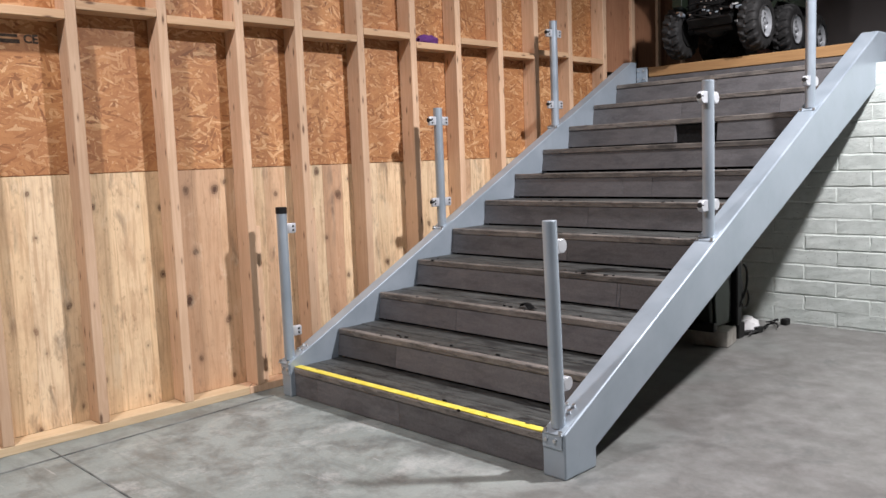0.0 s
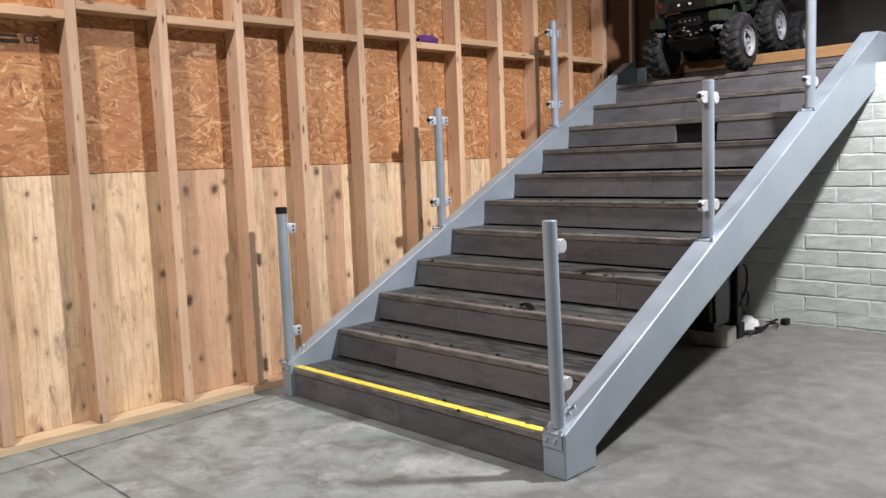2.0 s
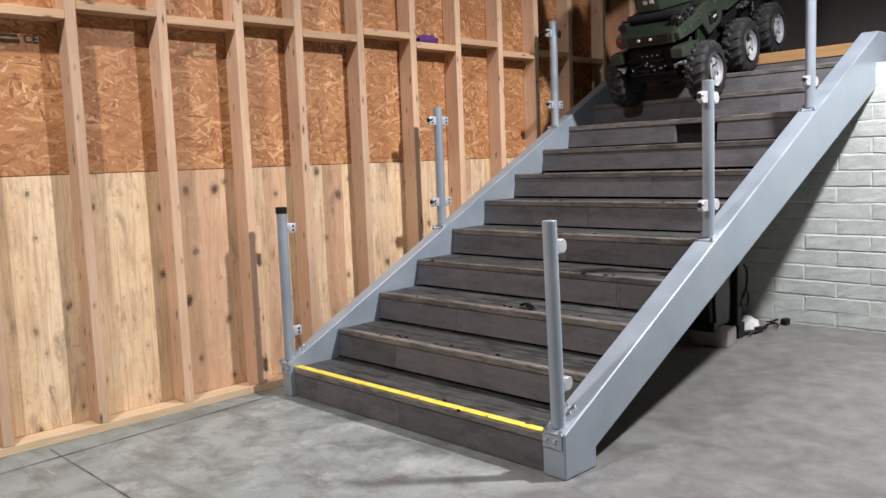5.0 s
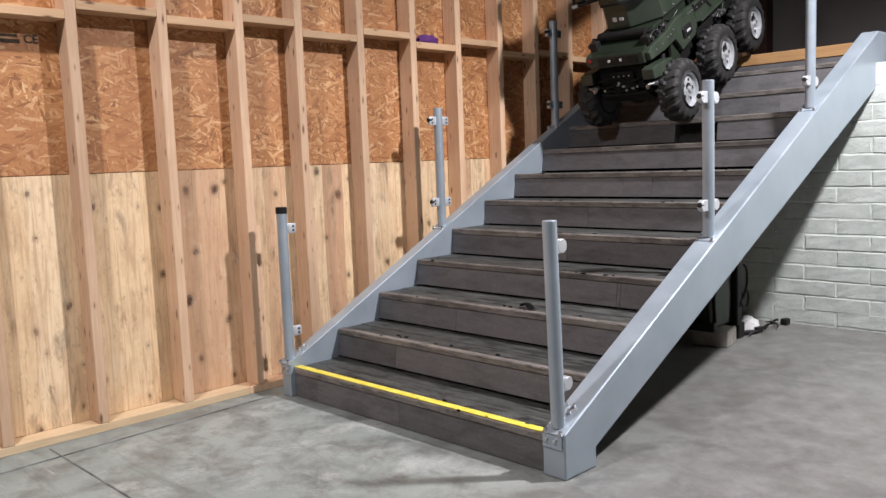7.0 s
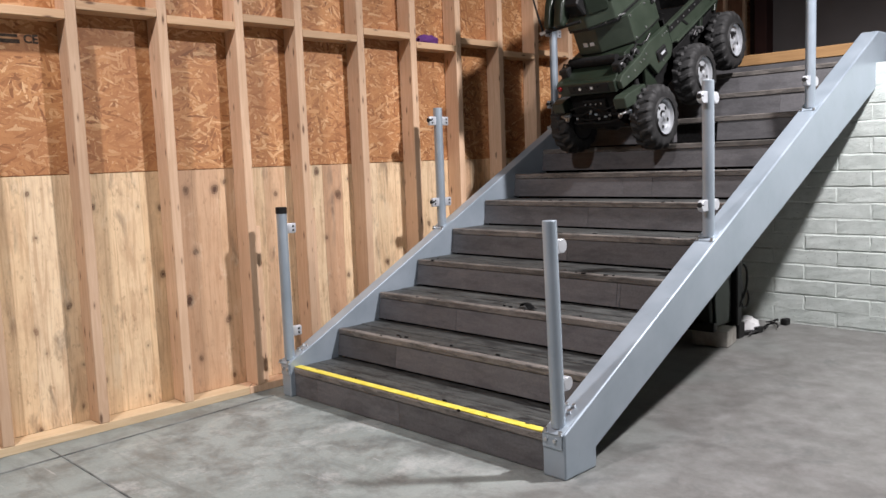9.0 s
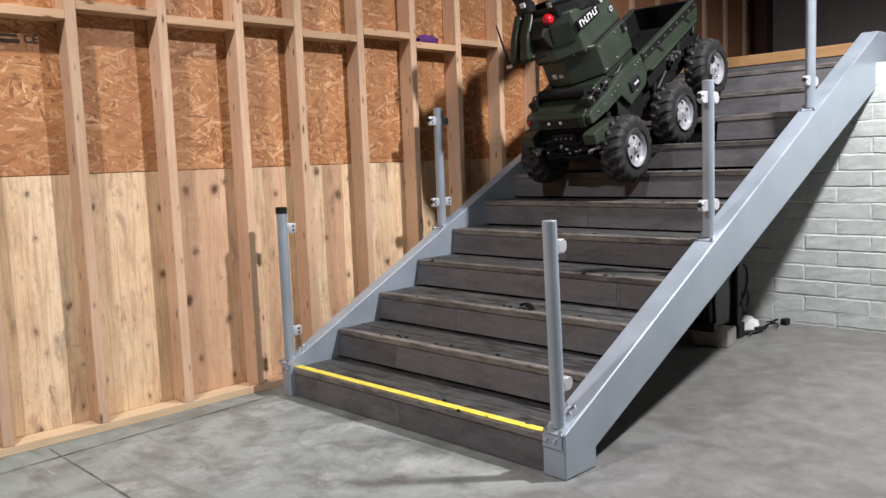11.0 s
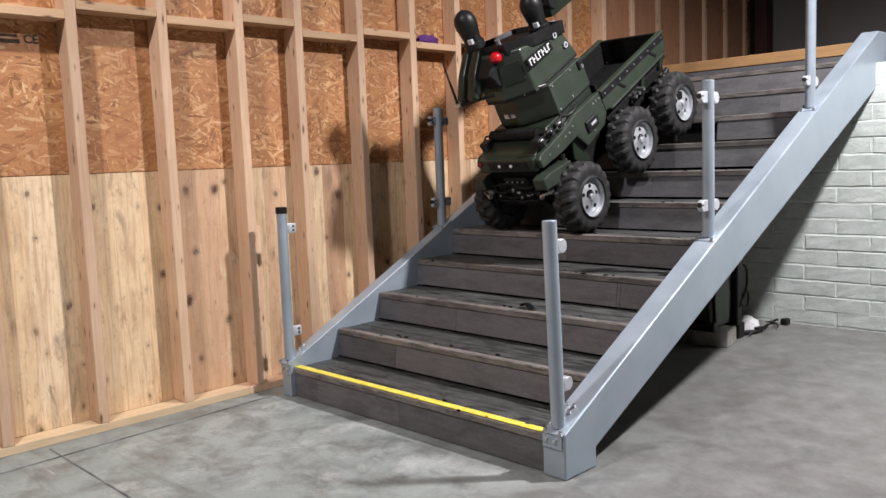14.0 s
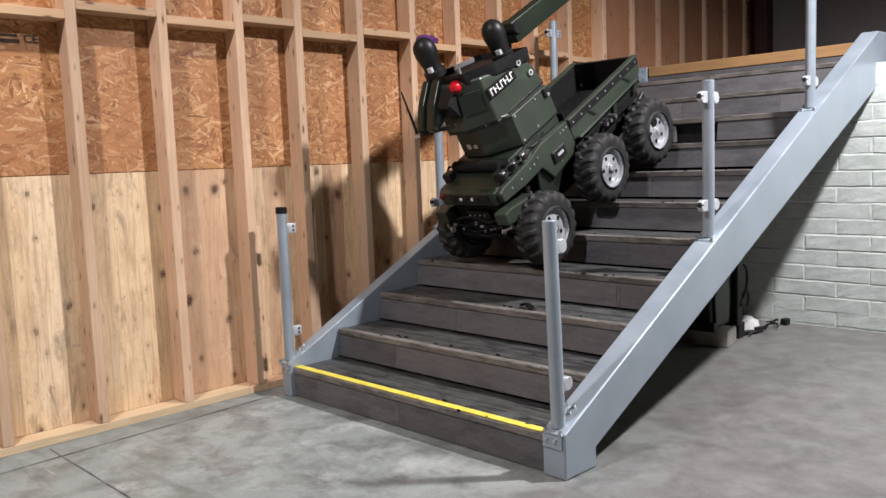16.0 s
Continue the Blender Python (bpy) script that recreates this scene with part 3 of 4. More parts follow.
def polygon(points, z0, z1, top=1.0, centre=(0, 0), bevel=0.004, bm=None, tilt=0.0, m=None):
    """A plan of (x, y), raised from z0 to z1; the top shrinks about the centre and slopes by tilt per metre of y."""
    tmp = bmesh.new()
    a = [tmp.verts.new((x, y, z0)) for x, y in points]
    b = [tmp.verts.new((centre[0] + (x - centre[0]) * top, centre[1] + (y - centre[1]) * top, z1 - tilt * (y - centre[1]))) for x, y in points]
    tmp.faces.new(a)
    tmp.faces.new(b)
    for i in range(len(a)):
        j = (i + 1) % len(a)
        tmp.faces.new((a[i], a[j], b[j], b[i]))
    bmesh.ops.recalc_face_normals(tmp, faces=tmp.faces[:])
    bevel_new(tmp, tmp.edges[:], bevel, 2)
    return merge(bm, tmp, m)


def build_robot():
    r = tagged(empty("robot_vehicle"), "olive green six-wheeled robot vehicle with black load bed", "robot")
    # chassis between the wheels
    chassis = part("chassis", box(-0.150, 0.150, -0.62, 0.60, -0.035, 0.14, 0.012), M_BLACK, r, "black steel chassis")
    for y in AXLES:
        part("axle", rod((-0.34, y, 0), (0.34, y, 0), 0.026, segments=16), M_BLACK, chassis, "black axle tube", smooth=True)
        part("differential", lathe([(-0.07, 0.0), (-0.07, 0.04), (-0.03, 0.066), (0.03, 0.066), (0.07, 0.04), (0.07, 0.0)], 20, "x", m=pose(0, y, -0.005)), M_BLACK, chassis, smooth=True)
    for s in (1, -1):
        for y in AXLES:
            part("swing_arm", prism([(y - 0.02, -0.03), (y + 0.20, 0.055), (y + 0.20, 0.10), (y - 0.03, 0.03)], s * 0.165, s * 0.192, 0.006), M_BLACK, chassis, "black suspension arm")
            part("damper", rod((s * 0.178, y + 0.02, 0.02), (s * 0.165, y + 0.10, 0.19), 0.019, segments=12), M_BLACK, chassis, "black coil damper", smooth=True)
    # hull with shoulders
    deck = [(-0.685, 0.232), (-0.688, 0.292), (-0.655, 0.316), (-0.54, 0.350), (-0.50, 0.388), (-0.07, 0.385), (-0.07, 0.15), (-0.30, 0.13), (-0.36, 0.228)]
    hull = part("hull", prism(deck, -0.186, 0.186, 0.008, segments=2), M_GREEN_SHADED, r)
    side = [(-0.680, 0.243), (-0.684, 0.292), (-0.655, 0.312), (-0.42, 0.322), (-0.30, 0.345), (-0.06, 0.340), (-0.052, 0.205), (-0.10, 0.157), (-0.292, 0.137), (-0.352, 0.233), (-0.50, 0.229)]
    for s in (1, -1):
        panel = part("side_panel", prism(side, s * 0.188, s * 0.222, 0.006, segments=2), M_GREENLID, r)
        for y, z in ((-0.60, 0.275), (-0.52, 0.275), (-0.44, 0.285), (-0.40, 0.285), (-0.14, 0.31), (-0.11, 0.31), (-0.08, 0.31), (-0.36, 0.30), (-0.20, 0.18)):
            part("screw", rod((s * 0.220, y, z), (s * 0.2255, y, z), 0.0055, segments=8), M_ZINC, panel, "bright screw head")
        # connector recess with plugs
        part("connector_box", box(*sorted((s * 0.192, s * 0.236)), -0.262, -0.150, 0.195, 0.262, 0.006), M_BLACK, r, "black connector box with a pale label")
        part("label_plate", box(*sorted((s * 0.236, s * 0.2385)), -0.228, -0.178, 0.224, 0.238, 0.0), M_CLAMP, r, "pale label plate")
        for k in range(3):
            y = -0.60 + 0.085 * k
            con = part("hull_socket", box(*sorted((s * 0.150, s * 0.206)), y - 0.028, y + 0.028, 0.318 + 0.012 * k, 0.372, 0.006), M_BLACK, r, "black socket on the hull shoulder")
            part("plug", rod((s * 0.19, y, 0.35), (s * 0.222, y, 0.345), 0.014, segments=12), M_RUBBER, con, smooth=True)
            part("clip", box(*sorted((s * 0.204, s * 0.210)), y - 0.012, y + 0.012, 0.335, 0.365, 0.002), M_ZINC, con, "bright clip")
        cable = [Vector((s * (0.20 + 0.012 * math.sin(k * 0.9)), -0.60 + 0.045 * k, 0.360 + 0.016 * math.sin(k * 1.7))) for k in range(9)]
        part("cable", tube(cable, 0.006), M_BLACK, r, "black cable along the hull", smooth=True)
        # the left fender's shade is put into its colour by the darker green
        part("fender", prism([(-0.745, 0.150), (-0.74, 0.212), (-0.69, 0.215), (-0.50, 0.180), (-0.50, 0.128), (-0.60, 0.118)], s * 0.172, s * 0.250, 0.006, segments=2), M_GREENLID if s > 0 else M_GREEN_SHADED, r)
        part("tow_hook", rod((s * 0.190, -0.735, 0.112), (s * 0.225, -0.715, 0.118), 0.007, segments=10), M_ZINC, r, "bright tow pin", smooth=True)
        eye_ring = lathe([(-0.004, 0.008), (0.004, 0.008), (0.004, 0.016), (-0.004, 0.016)], 18, "x", m=pose(s * 0.182, -0.728, 0.100))
        part("tow_eye", eye_ring, M_ZINC, r, "bright tow eye", smooth=True)
        part("hub_bracket", box(*sorted((s * 0.19, s * 0.235)), -0.690, -0.655, 0.088, 0.112, 0.004), M_STEEL, r, "grey steel bracket")
        part("wheel_bracket", prism([(-0.36, 0.225), (-0.295, 0.14), (-0.27, 0.03), (-0.33, 0.03), (-0.40, 0.12)], s * 0.165, s * 0.19, 0.004), M_GREEN_SHADED, r)
        part("steering_rod", rod((s * 0.02, -0.66, 0.03), (s * 0.19, -0.60, 0.02), 0.010, segments=10), M_ZINC, r, "bright steering rod", smooth=True)
    # tangle of rods and lines under the nose
    q = random.Random(8)
    part("winch_plate", box(-0.075, 0.085, -0.690, -0.664, 0.055, 0.190, 0.006), M_BED, r, "dull black winch plate")
    for x in (-0.050, -0.015, 0.020, 0.055):
        part("plate_bolt", rod((x, -0.696, 0.170), (x, -0.689, 0.170), 0.0045, segments=8), M_ZINC, r, "bright bolt")
    for k in range(6):
        x, z = q.uniform(-0.05, 0.06), q.uniform(0.075, 0.13)
        part("plate_fitting", box(x - 0.010, x + 0.010, -0.698, -0.689, z - 0.006, z + 0.006, 0.002), M_STEEL if k % 2 else M_BLACK, r)
    for k in range(4):
        pts = [Vector((-0.16 + 0.04 * i, -0.70 + 0.01 * math.sin(i * 1.3 + k), 0.06 + 0.03 * k + 0.015 * math.sin(i * 0.9 + 2 * k))) for i in range(9)]
        part("hydraulic_line", tube(pts, 0.006), M_BED, r, smooth=True)
    for s in (1, -1):
        part("spring", lathe([(0.0, 0.012), (0.0, 0.026), (0.10, 0.026), (0.10, 0.012)], 16, "z", m=pose(s * 0.13, -0.63, 0.02, -20)), M_BED, r, smooth=True)
    # nose with lamps
    nose = part("nose", box(-0.19, 0.19, -0.705, -0.60, 0.236, 0.310, 0.008, segments=2), M_GREEN_SHADED, r)
    part("lamp_panel", box(-0.120, 0.150, -0.709, -0.704, 0.250, 0.302, 0.002), M_BLACK, nose, "black lamp panel")
    for x, mt, lb in ((-0.085, M_BLACK, ""), (-0.040, M_WHITE, "small white marker lamp"), (0.0, M_BLACK, ""), (0.040, M_WHITE, "small white marker lamp"), (0.075, M_BLACK, "")):
        part("marker_lamp", rod((x, -0.715, 0.280), (x, -0.708, 0.280), 0.0085, segments=14), mt, nose, lb, smooth=True)
    part("tail_lamp", rod((-0.178, -0.716, 0.290), (-0.178, -0.695, 0.290), 0.014, segments=16, bevel=0.003), M_DARKLENS, nose, "red marker lamp", smooth=True)
    part("guard", box(-0.17, 0.17, -0.665, -0.60, 0.03, 0.222, 0.012), M_BED, r, "black front guard")
    for x in (-0.12, -0.03, 0.06, 0.13):
        part("guard_fitting", box(x - 0.018, x + 0.018, -0.70, -0.68, 0.06 + 0.03 * (x > 0), 0.11 + 0.03 * (x > 0), 0.006), M_BED, r)
    for x, z in ((-0.13, 0.09), (-0.02, 0.13), (0.02, 0.08), (0.10, 0.10)):
        part("guard_bolt", rod((x, -0.708, z), (x, -0.699, z), 0.007, segments=8), M_ZINC, r, "bright bolt")
    part("skid_plate", prism([(-0.66, 0.0), (-0.70, 0.05), (-0.70, 0.06), (-0.60, 0.0)], -0.16, 0.16, 0.002), M_BLACK, r)
    # rounded black bar in place of the flat overhang below the cab box
    roll = rod((-0.17, -0.545, 0.372), (0.15, -0.545, 0.368), 0.029, segments=18)
    part("hood_roll", roll, M_BED, r, "black rounded bar standing for the overhang below the cab box", smooth=True)

    # cab box and lid
    plan = [(0.200, -0.075), (0.200, -0.392), (0.030, -0.495), (-0.120, -0.495), (-0.200, -0.380), (-0.200, -0.075)]
    cab = part("cab_box", polygon(plan, 0.398, 0.560, 0.995, (0, -0.25)), M_GREENLID, r)
    part("cab_gasket", polygon([(x * 0.97, -0.25 + (y + 0.25) * 0.97) for x, y in plan], 0.384, 0.402, 1.0), M_BLACK, cab, "black rubber gasket")
    for x, y, z in ((0.202, -0.375, 0.413), (0.202, -0.375, 0.548), (0.202, -0.10, 0.548), (0.202, -0.25, 0.42), (0.202, -0.20, 0.545)):
        part("screw", rod((x - 0.003, y, z), (x + 0.004, y, z), 0.006, segments=8), M_ZINC, cab, "bright screw head")
    part("badge", box(-0.075, -0.045, -0.500, -0.494, 0.445, 0.472, 0.002), M_CLAMP, cab, "pale winged badge")
    part("badge", box(-0.030, 0.000, -0.500, -0.494, 0.447, 0.468, 0.002), M_CLAMP, cab, "pale winged badge")
    for x in (0.206,):
        hinge = part("latch", box(0.198, 0.212, -0.128, -0.08, 0.505, 0.56, 0.006), M_BLACK, cab, "black latch")
        part("bolt", rod((0.211, -0.105, 0.52), (0.216, -0.105, 0.52), 0.010, segments=14), M_ZINC, hinge)

    # sensor head: a tapered hood above the box
    hplan = [(0.166, -0.045), (0.172, -0.462), (0.030, -0.555), (-0.105, -0.555), (-0.172, -0.445), (-0.166, -0.045)]
    head = part("sensor_head", polygon(hplan, 0.572, 0.770, 0.86, (0, -0.30), 0.010, tilt=0.20), M_GREENLID, r)
    part("head_seam", polygon([(x * 0.98, -0.30 + (y + 0.30) * 0.98) for x, y in hplan], 0.558, 0.575, 1.0), M_BLACK, head, "black seam under the head")
    # name plate with plain bars
    plate = part("name_plate", box(-0.108, 0.108, -0.003, 0.003, -0.028, 0.028, 0.001), M_BED, head, "black name plate with white bars")
    plate.matrix_basis = Matrix(((0, 0.992, 0.12, 0.1745), (1, 0, 0, -0.343), (0, 0.12, -0.992, 0.715), (0, 0, 0, 1)))
    for k in range(7):
        x0 = -0.094 + 0.0275 * k
        for a, b, c, d in ((0, 0.006, -0.017, 0.017), (0.006, 0.020, (-0.017, -0.003, 0.011)[k % 3], (-0.011, 0.003, 0.017)[k % 3])):
            part("bar", box(x0 + a, x0 + b, 0.0032, 0.0052, c, d), M_WHITE, plate, "white bar")
    for y, z in ((-0.165, 0.735), (-0.115, 0.655)):
        ring = bmesh.new()
        lathe([(0.0, 0.009), (0.004, 0.009), (0.004, 0.016), (0.0, 0.016)], 20, "x", ring, Matrix.Translation((0.158 if z > 0.7 else 0.166, y, z)))
        part("lifting_eye", ring, M_CLAMP, head, "pale lifting eye", smooth=True)
    part("latch_rod", rod((0.110, -0.468, 0.580), (0.196, -0.405, 0.575), 0.005, segments=10), M_ZINC, head, "bright latch rod", smooth=True)
    part("latch_knob", box(0.085, 0.120, -0.495, -0.455, 0.560, 0.592, 0.006), M_ZINC, head, "bright latch knob")
    # added dark sheet: paints the shade under the tray onto the front facet
    shade_sheet = part("facet_plate", box(-0.058, 0.058, -0.004, 0.004, -0.055, 0.055, 0.003), M_GREEN_SHADED, head, "dark green sheet painting the shade on the head facet")
    shade_sheet.matrix_basis = pose(0.096, -0.4985, 0.700, -7, 0, 33.2)
    # black tray on top with raised rim, sloping with the head
    tplan = [(0.160, -0.075), (0.160, -0.33), (0.100, -0.485), (-0.14, -0.485), (-0.170, -0.33), (-0.160, -0.075)]
    tray = polygon(tplan, 0.748, 0.818, 1.04, (0, -0.28), 0.0, None, 0.2)
    for v in tray.verts:
        if v.co.z < 0.76:
            v.co.z -= 0.2 * (v.co.y + 0.28)
    tray.faces.ensure_lookup_table()
    lid = tray.faces[1]
    bmesh.ops.inset_region(tray, faces=[lid], thickness=0.014)
    for v in lid.verts:
        v.co.z -= 0.030
    bevel_new(tray, tray.edges[:], 0.005, 2)
    part("tray", tray, M_BLACK, r, "black tray on the sensor head", smooth=True)
    dome = [(0.0, 0.0), (0.0, 0.046), (0.045, 0.047), (0.07, 0.052), (0.11, 0.059), (0.135, 0.058), (0.160, 0.050), (0.178, 0.034), (0.188, 0.014), (0.188, 0.0)]
    for x, y, z in ((0.085, -0.170, 0.790), (-0.135, -0.435, 0.858)):
        ant = part("antenna", lathe(dome, 28, "z"), M_BLACK, r, "black mushroom antenna", smooth=True)
        ant.matrix_basis = Matrix.Translation((x, y, z))
        part("label_plate", box(0.012, 0.040, -0.052, -0.036, 0.022, 0.046, 0.0), M_CLAMP, ant, "pale sticker")
        part("collar", rod((0, 0, -0.02), (0, 0, 0.018), 0.056, segments=24, bevel=0.004), M_BLACK, ant, smooth=True)
    part("tray_fitting", rod((0.02, -0.43, 0.83), (0.02, -0.43, 0.862), 0.014, segments=12), M_ZINC, r, "bright fitting", smooth=True)
    beacon = part("beacon", lathe([(0.0, 0.0), (0.0, 0.031), (0.014, 0.031), (0.034, 0.024), (0.044, 0.011), (0.044, 0.0)], 24, "z"), M_RED, r, "glossy red beacon lens", smooth=True)
    beacon.matrix_basis = pose(0.045, -0.505, 0.800, 80, 0, 20)
    # shields in front of the head
    for x0, x1 in ((-0.175, -0.125), (-0.105, -0.045)):
        part("shield", prism([(-0.455, 0.835), (-0.505, 0.850), (-0.600, 0.765), (-0.675, 0.665), (-0.655, 0.640), (-0.585, 0.655), (-0.52, 0.72)], x0, x1, 0.012, segments=3), M_GREEN_SHADED, r, "dark green curved shield", smooth=True)
    part("shield_web", prism([(-0.47, 0.60), (-0.56, 0.66), (-0.60, 0.74), (-0.50, 0.82), (-0.42, 0.80)], -0.15, 0.04, 0.008), M_BLACK, r, "black recess behind the shields")
    part("bar_antenna_mount", rod((-0.20, -0.655, 0.628), (0.03, -0.600, 0.640), 0.010, segments=10), M_BLACK, r, smooth=True)
    part("mount_tip", rod((-0.215, -0.66, 0.626), (-0.18, -0.652, 0.628), 0.013, segments=10), M_ZINC, r, "bright tip", smooth=True)
    part("whip_antenna", rod((-0.20, -0.655, 0.640), (-0.215, -0.62, 0.86), 0.008, 0.004, 10), M_BLACK, r, "thin black whip antenna", smooth=True)
    # folded arm
    arm = part("arm", box(-0.035, 0.040, 0.02, 0.565, 0.768, 0.880, 0.006, segments=2), M_GREEN_SHADED, r, "flat olive green folded arm")
    part("arm_cap", box(-0.040, 0.045, 0.565, 0.600, 0.764, 0.884, 0.006), M_BLACK, arm, "black arm joint")
    part("arm_joint", rod((-0.05, 0.045, 0.84), (0.056, 0.045, 0.84), 0.034, segments=20, bevel=0.004), M_BLACK, arm, "black pivot", smooth=True)
    part("arm_bracket", prism([(-0.10, 0.76), (-0.02, 0.88), (0.08, 0.88), (0.06, 0.77), (-0.06, 0.55)], -0.05, -0.036, 0.003), M_BLACK, r)
    # load bed
    slab = prism([(-0.045, 0.170), (0.665, 0.170), (0.665, 0.190), (-0.045, 0.190)], -0.205, 0.205, 0.002)
    bed = part("load_bed", slab, M_BED, r, "black open load bed")
    for s in (1, -1):
        out = [(-0.050, 0.214), (-0.055, 0.326), (0.675, 0.326), (0.690, 0.296), (0.668, 0.232), (0.60, 0.222)]
        part("bed_side", prism(out, s * 0.207, s * 0.221, 0.003), M_GREENLID, bed)
        part("bed_liner", prism([(-0.045, 0.19), (-0.045, 0.318), (0.66, 0.318), (0.65, 0.19)], s * 0.199, s * 0.2065, 0.001), M_BED, bed)
        rail = part("bed_rail", box(*sorted((s * 0.196, s * 0.232)), -0.055, 0.680, 0.326, 0.338, 0.003), M_GREENLID, bed)
        band = part("bed_band", box(*sorted((s * 0.2215, s * 0.2275)), -0.050, 0.672, 0.286, 0.3255, 0.002), M_BLACK, bed, "black riveted band")
        for k in range(9):
            part("rivet", rod((s * 0.227, -0.02 + 0.083 * k, 0.306), (s * 0.2305, -0.02 + 0.083 * k, 0.306), 0.006, segments=8), M_ZINC, band, "bright rivet")
        for y in (0.16, 0.53):
            part("tie_slot", prism([(y - 0.040, 0.284), (y - 0.018, 0.284), (y + 0.030, 0.236), (y + 0.008, 0.236)], s * 0.2212, s * 0.2260, 0.001), M_BLACK, bed, "black slanted strap")
        part("bed_lip", prism([(-0.03, 0.210), (-0.03, 0.222), (0.60, 0.230), (0.60, 0.218)], s * 0.221, s * 0.250, 0.003), M_GREENLID, bed)
        part("bed_stay", prism([(0.36, 0.222), (0.40, 0.222), (0.34, 0.13), (0.31, 0.14)], s * 0.205, s * 0.225, 0.003), M_GREEN_SHADED, bed)
        part("bed_stay", prism([(0.60, 0.224), (0.655, 0.232), (0.575, 0.15), (0.55, 0.16)], s * 0.205, s * 0.225, 0.003), M_GREEN_SHADED, bed)
        part("frame_rail", box(*sorted((s * 0.165, s * 0.200)), -0.04, 0.62, 0.105, 0.166, 0.004), M_BED, bed, "dull black frame rail")
        for y in (0.22, 0.26, 0.31):
            part("fitting", rod((s * 0.19, y, 0.155), (s * 0.245, y, 0.150), 0.011, segments=10), M_ZINC, bed, "bright hose fitting", smooth=True)
        hose = [Vector((s * (0.232 + 0.006 * math.sin(k)), 0.20 + 0.018 * k, 0.150 + 0.022 * math.sin(k * 0.8))) for k in range(8)]
        part("hose", tube(hose, 0.008), M_BLACK, bed, smooth=True)
    part("tailgate", box(-0.205, 0.205, 0.655, 0.672, 0.192, 0.334, 0.003), M_BLACK, bed, "black tailgate")
    part("bed_front", box(-0.198, 0.198, -0.045, -0.030, 0.192, 0.372, 0.003), M_BED, bed)
    wheels = []
    for k, y in enumerate(AXLES):
        for s in (1, -1):
            w = build_wheel("wheel", r, s)
            wheels.append((w, s, y))
    return r, wheels


robot, wheels = build_robot()


# ---- loose things ----
def build_rag():
    bm = bmesh.new()
    bmesh.ops.create_icosphere(bm, subdivisions=3, radius=1.0)
    for v in bm.verts:
        n = noise.noise(v.co * 2.3) * 0.35 + noise.noise(v.co * 6) * 0.12
        v.co = Vector((v.co.x * 0.030, v.co.y * 0.088, max(v.co.z, -0.55) * 0.034)) * (1 + n)
    return tagged(part("rag", bm, M_PURPLE, None, smooth=True), "crumpled purple cloth lying on the wall blocking", "rag")


rag = build_rag()
rag.location = (STUD_FACE - 0.038, 1.283, 1.911)


def build_machine():
    m = tagged(empty("stored_machine", pose(1.02, 2.36, 0)), "dark green machine stored under the staircase", "machine")
    part("body", box(-0.22, 0.12, -0.16, 0.20, 0.105, 0.50, 0.015, segments=2), M_GREEN_SHADED, m)
    part("panel", box(0.1205, 0.128, -0.12, 0.08, 0.16, 0.44, 0.004), M_BLACK, m)
    part("frame", box(0.10, 0.16, 0.10, 0.16, 0.09, 0.56, 0.006), M_BLACK, m)
    part("frame", box(-0.22, 0.16, -0.20, -0.16, 0.095, 0.15, 0.006), M_BLACK, m)
    part("side_cover", prism([(-0.13, 0.12), (-0.15, 0.30), (-0.10, 0.40), (0.02, 0.40), (0.04, 0.30), (0.02, 0.12)], 0.128, 0.142, 0.004), M_GREENLID, m, "olive green side cover")
    part("valve_block", box(0.128, 0.165, -0.06, 0.0, 0.40, 0.455, 0.004), M_GREENLID, m)
    part("valve", rod((0.150, -0.045, 0.455), (0.150, -0.045, 0.485), 0.009, segments=10), M_ZINC, m, "bright valve stem", smooth=True)
    part("valve", rod((0.150, -0.015, 0.455), (0.150, -0.015, 0.475), 0.007, segments=10), M_ZINC, m, "bright valve stem", smooth=True)
    part("brace", prism([(0.16, 0.11), (0.19, 0.11), (0.25, 0.28), (0.20, 0.46), (0.17, 0.46), (0.215, 0.28)], 0.10, 0.13, 0.003), M_BLACK, m)
    part("foot", box(0.06, 0.16, 0.12, 0.20, 0.0, 0.10, 0.006), M_BLACK, m)
    part("hose", tube([Vector((0.15, 0.22 + 0.05 * math.sin(k * 0.55), 0.24 + 0.055 * math.cos(k * 0.55))) for k in range(11)], 0.006), M_RUBBER, m, "looped black hose", smooth=True)
    part("hose", tube([Vector((0.15 + 0.01 * math.sin(k), -0.12 + 0.035 * k, 0.52 + 0.03 * math.sin(k * 0.9))) for k in range(9)], 0.009), M_RUBBER, m, "black hose over the top", smooth=True)
    part("motor", rod((-0.1, 0.0, 0.50), (-0.1, 0.0, 0.66), 0.09, segments=20, bevel=0.01), M_BLACK, m, smooth=True)
    part("lever", rod((0.135, 0.0, 0.42), (0.15, 0.02, 0.53), 0.007, segments=8), M_ZINC, m, "bright lever", smooth=True)
    part("cable", tube([Vector((0.16, 0.18 + 0.05 * math.sin(k * 0.6), 0.46 - 0.035 * k + 0.02 * math.sin(k))) for k in range(9)], 0.007), M_BLACK, m, smooth=True)
    return m


build_machine()
b = tagged(part("concrete_block", box(-0.16, 0.055, -0.09, 0.10, 0, 0.098, 0.006), M_CINDER, None), "pale worn concrete block under the stored machine", "block")
b.matrix_basis = pose(1.165, 2.30, 0.0, 0, 0, 12)


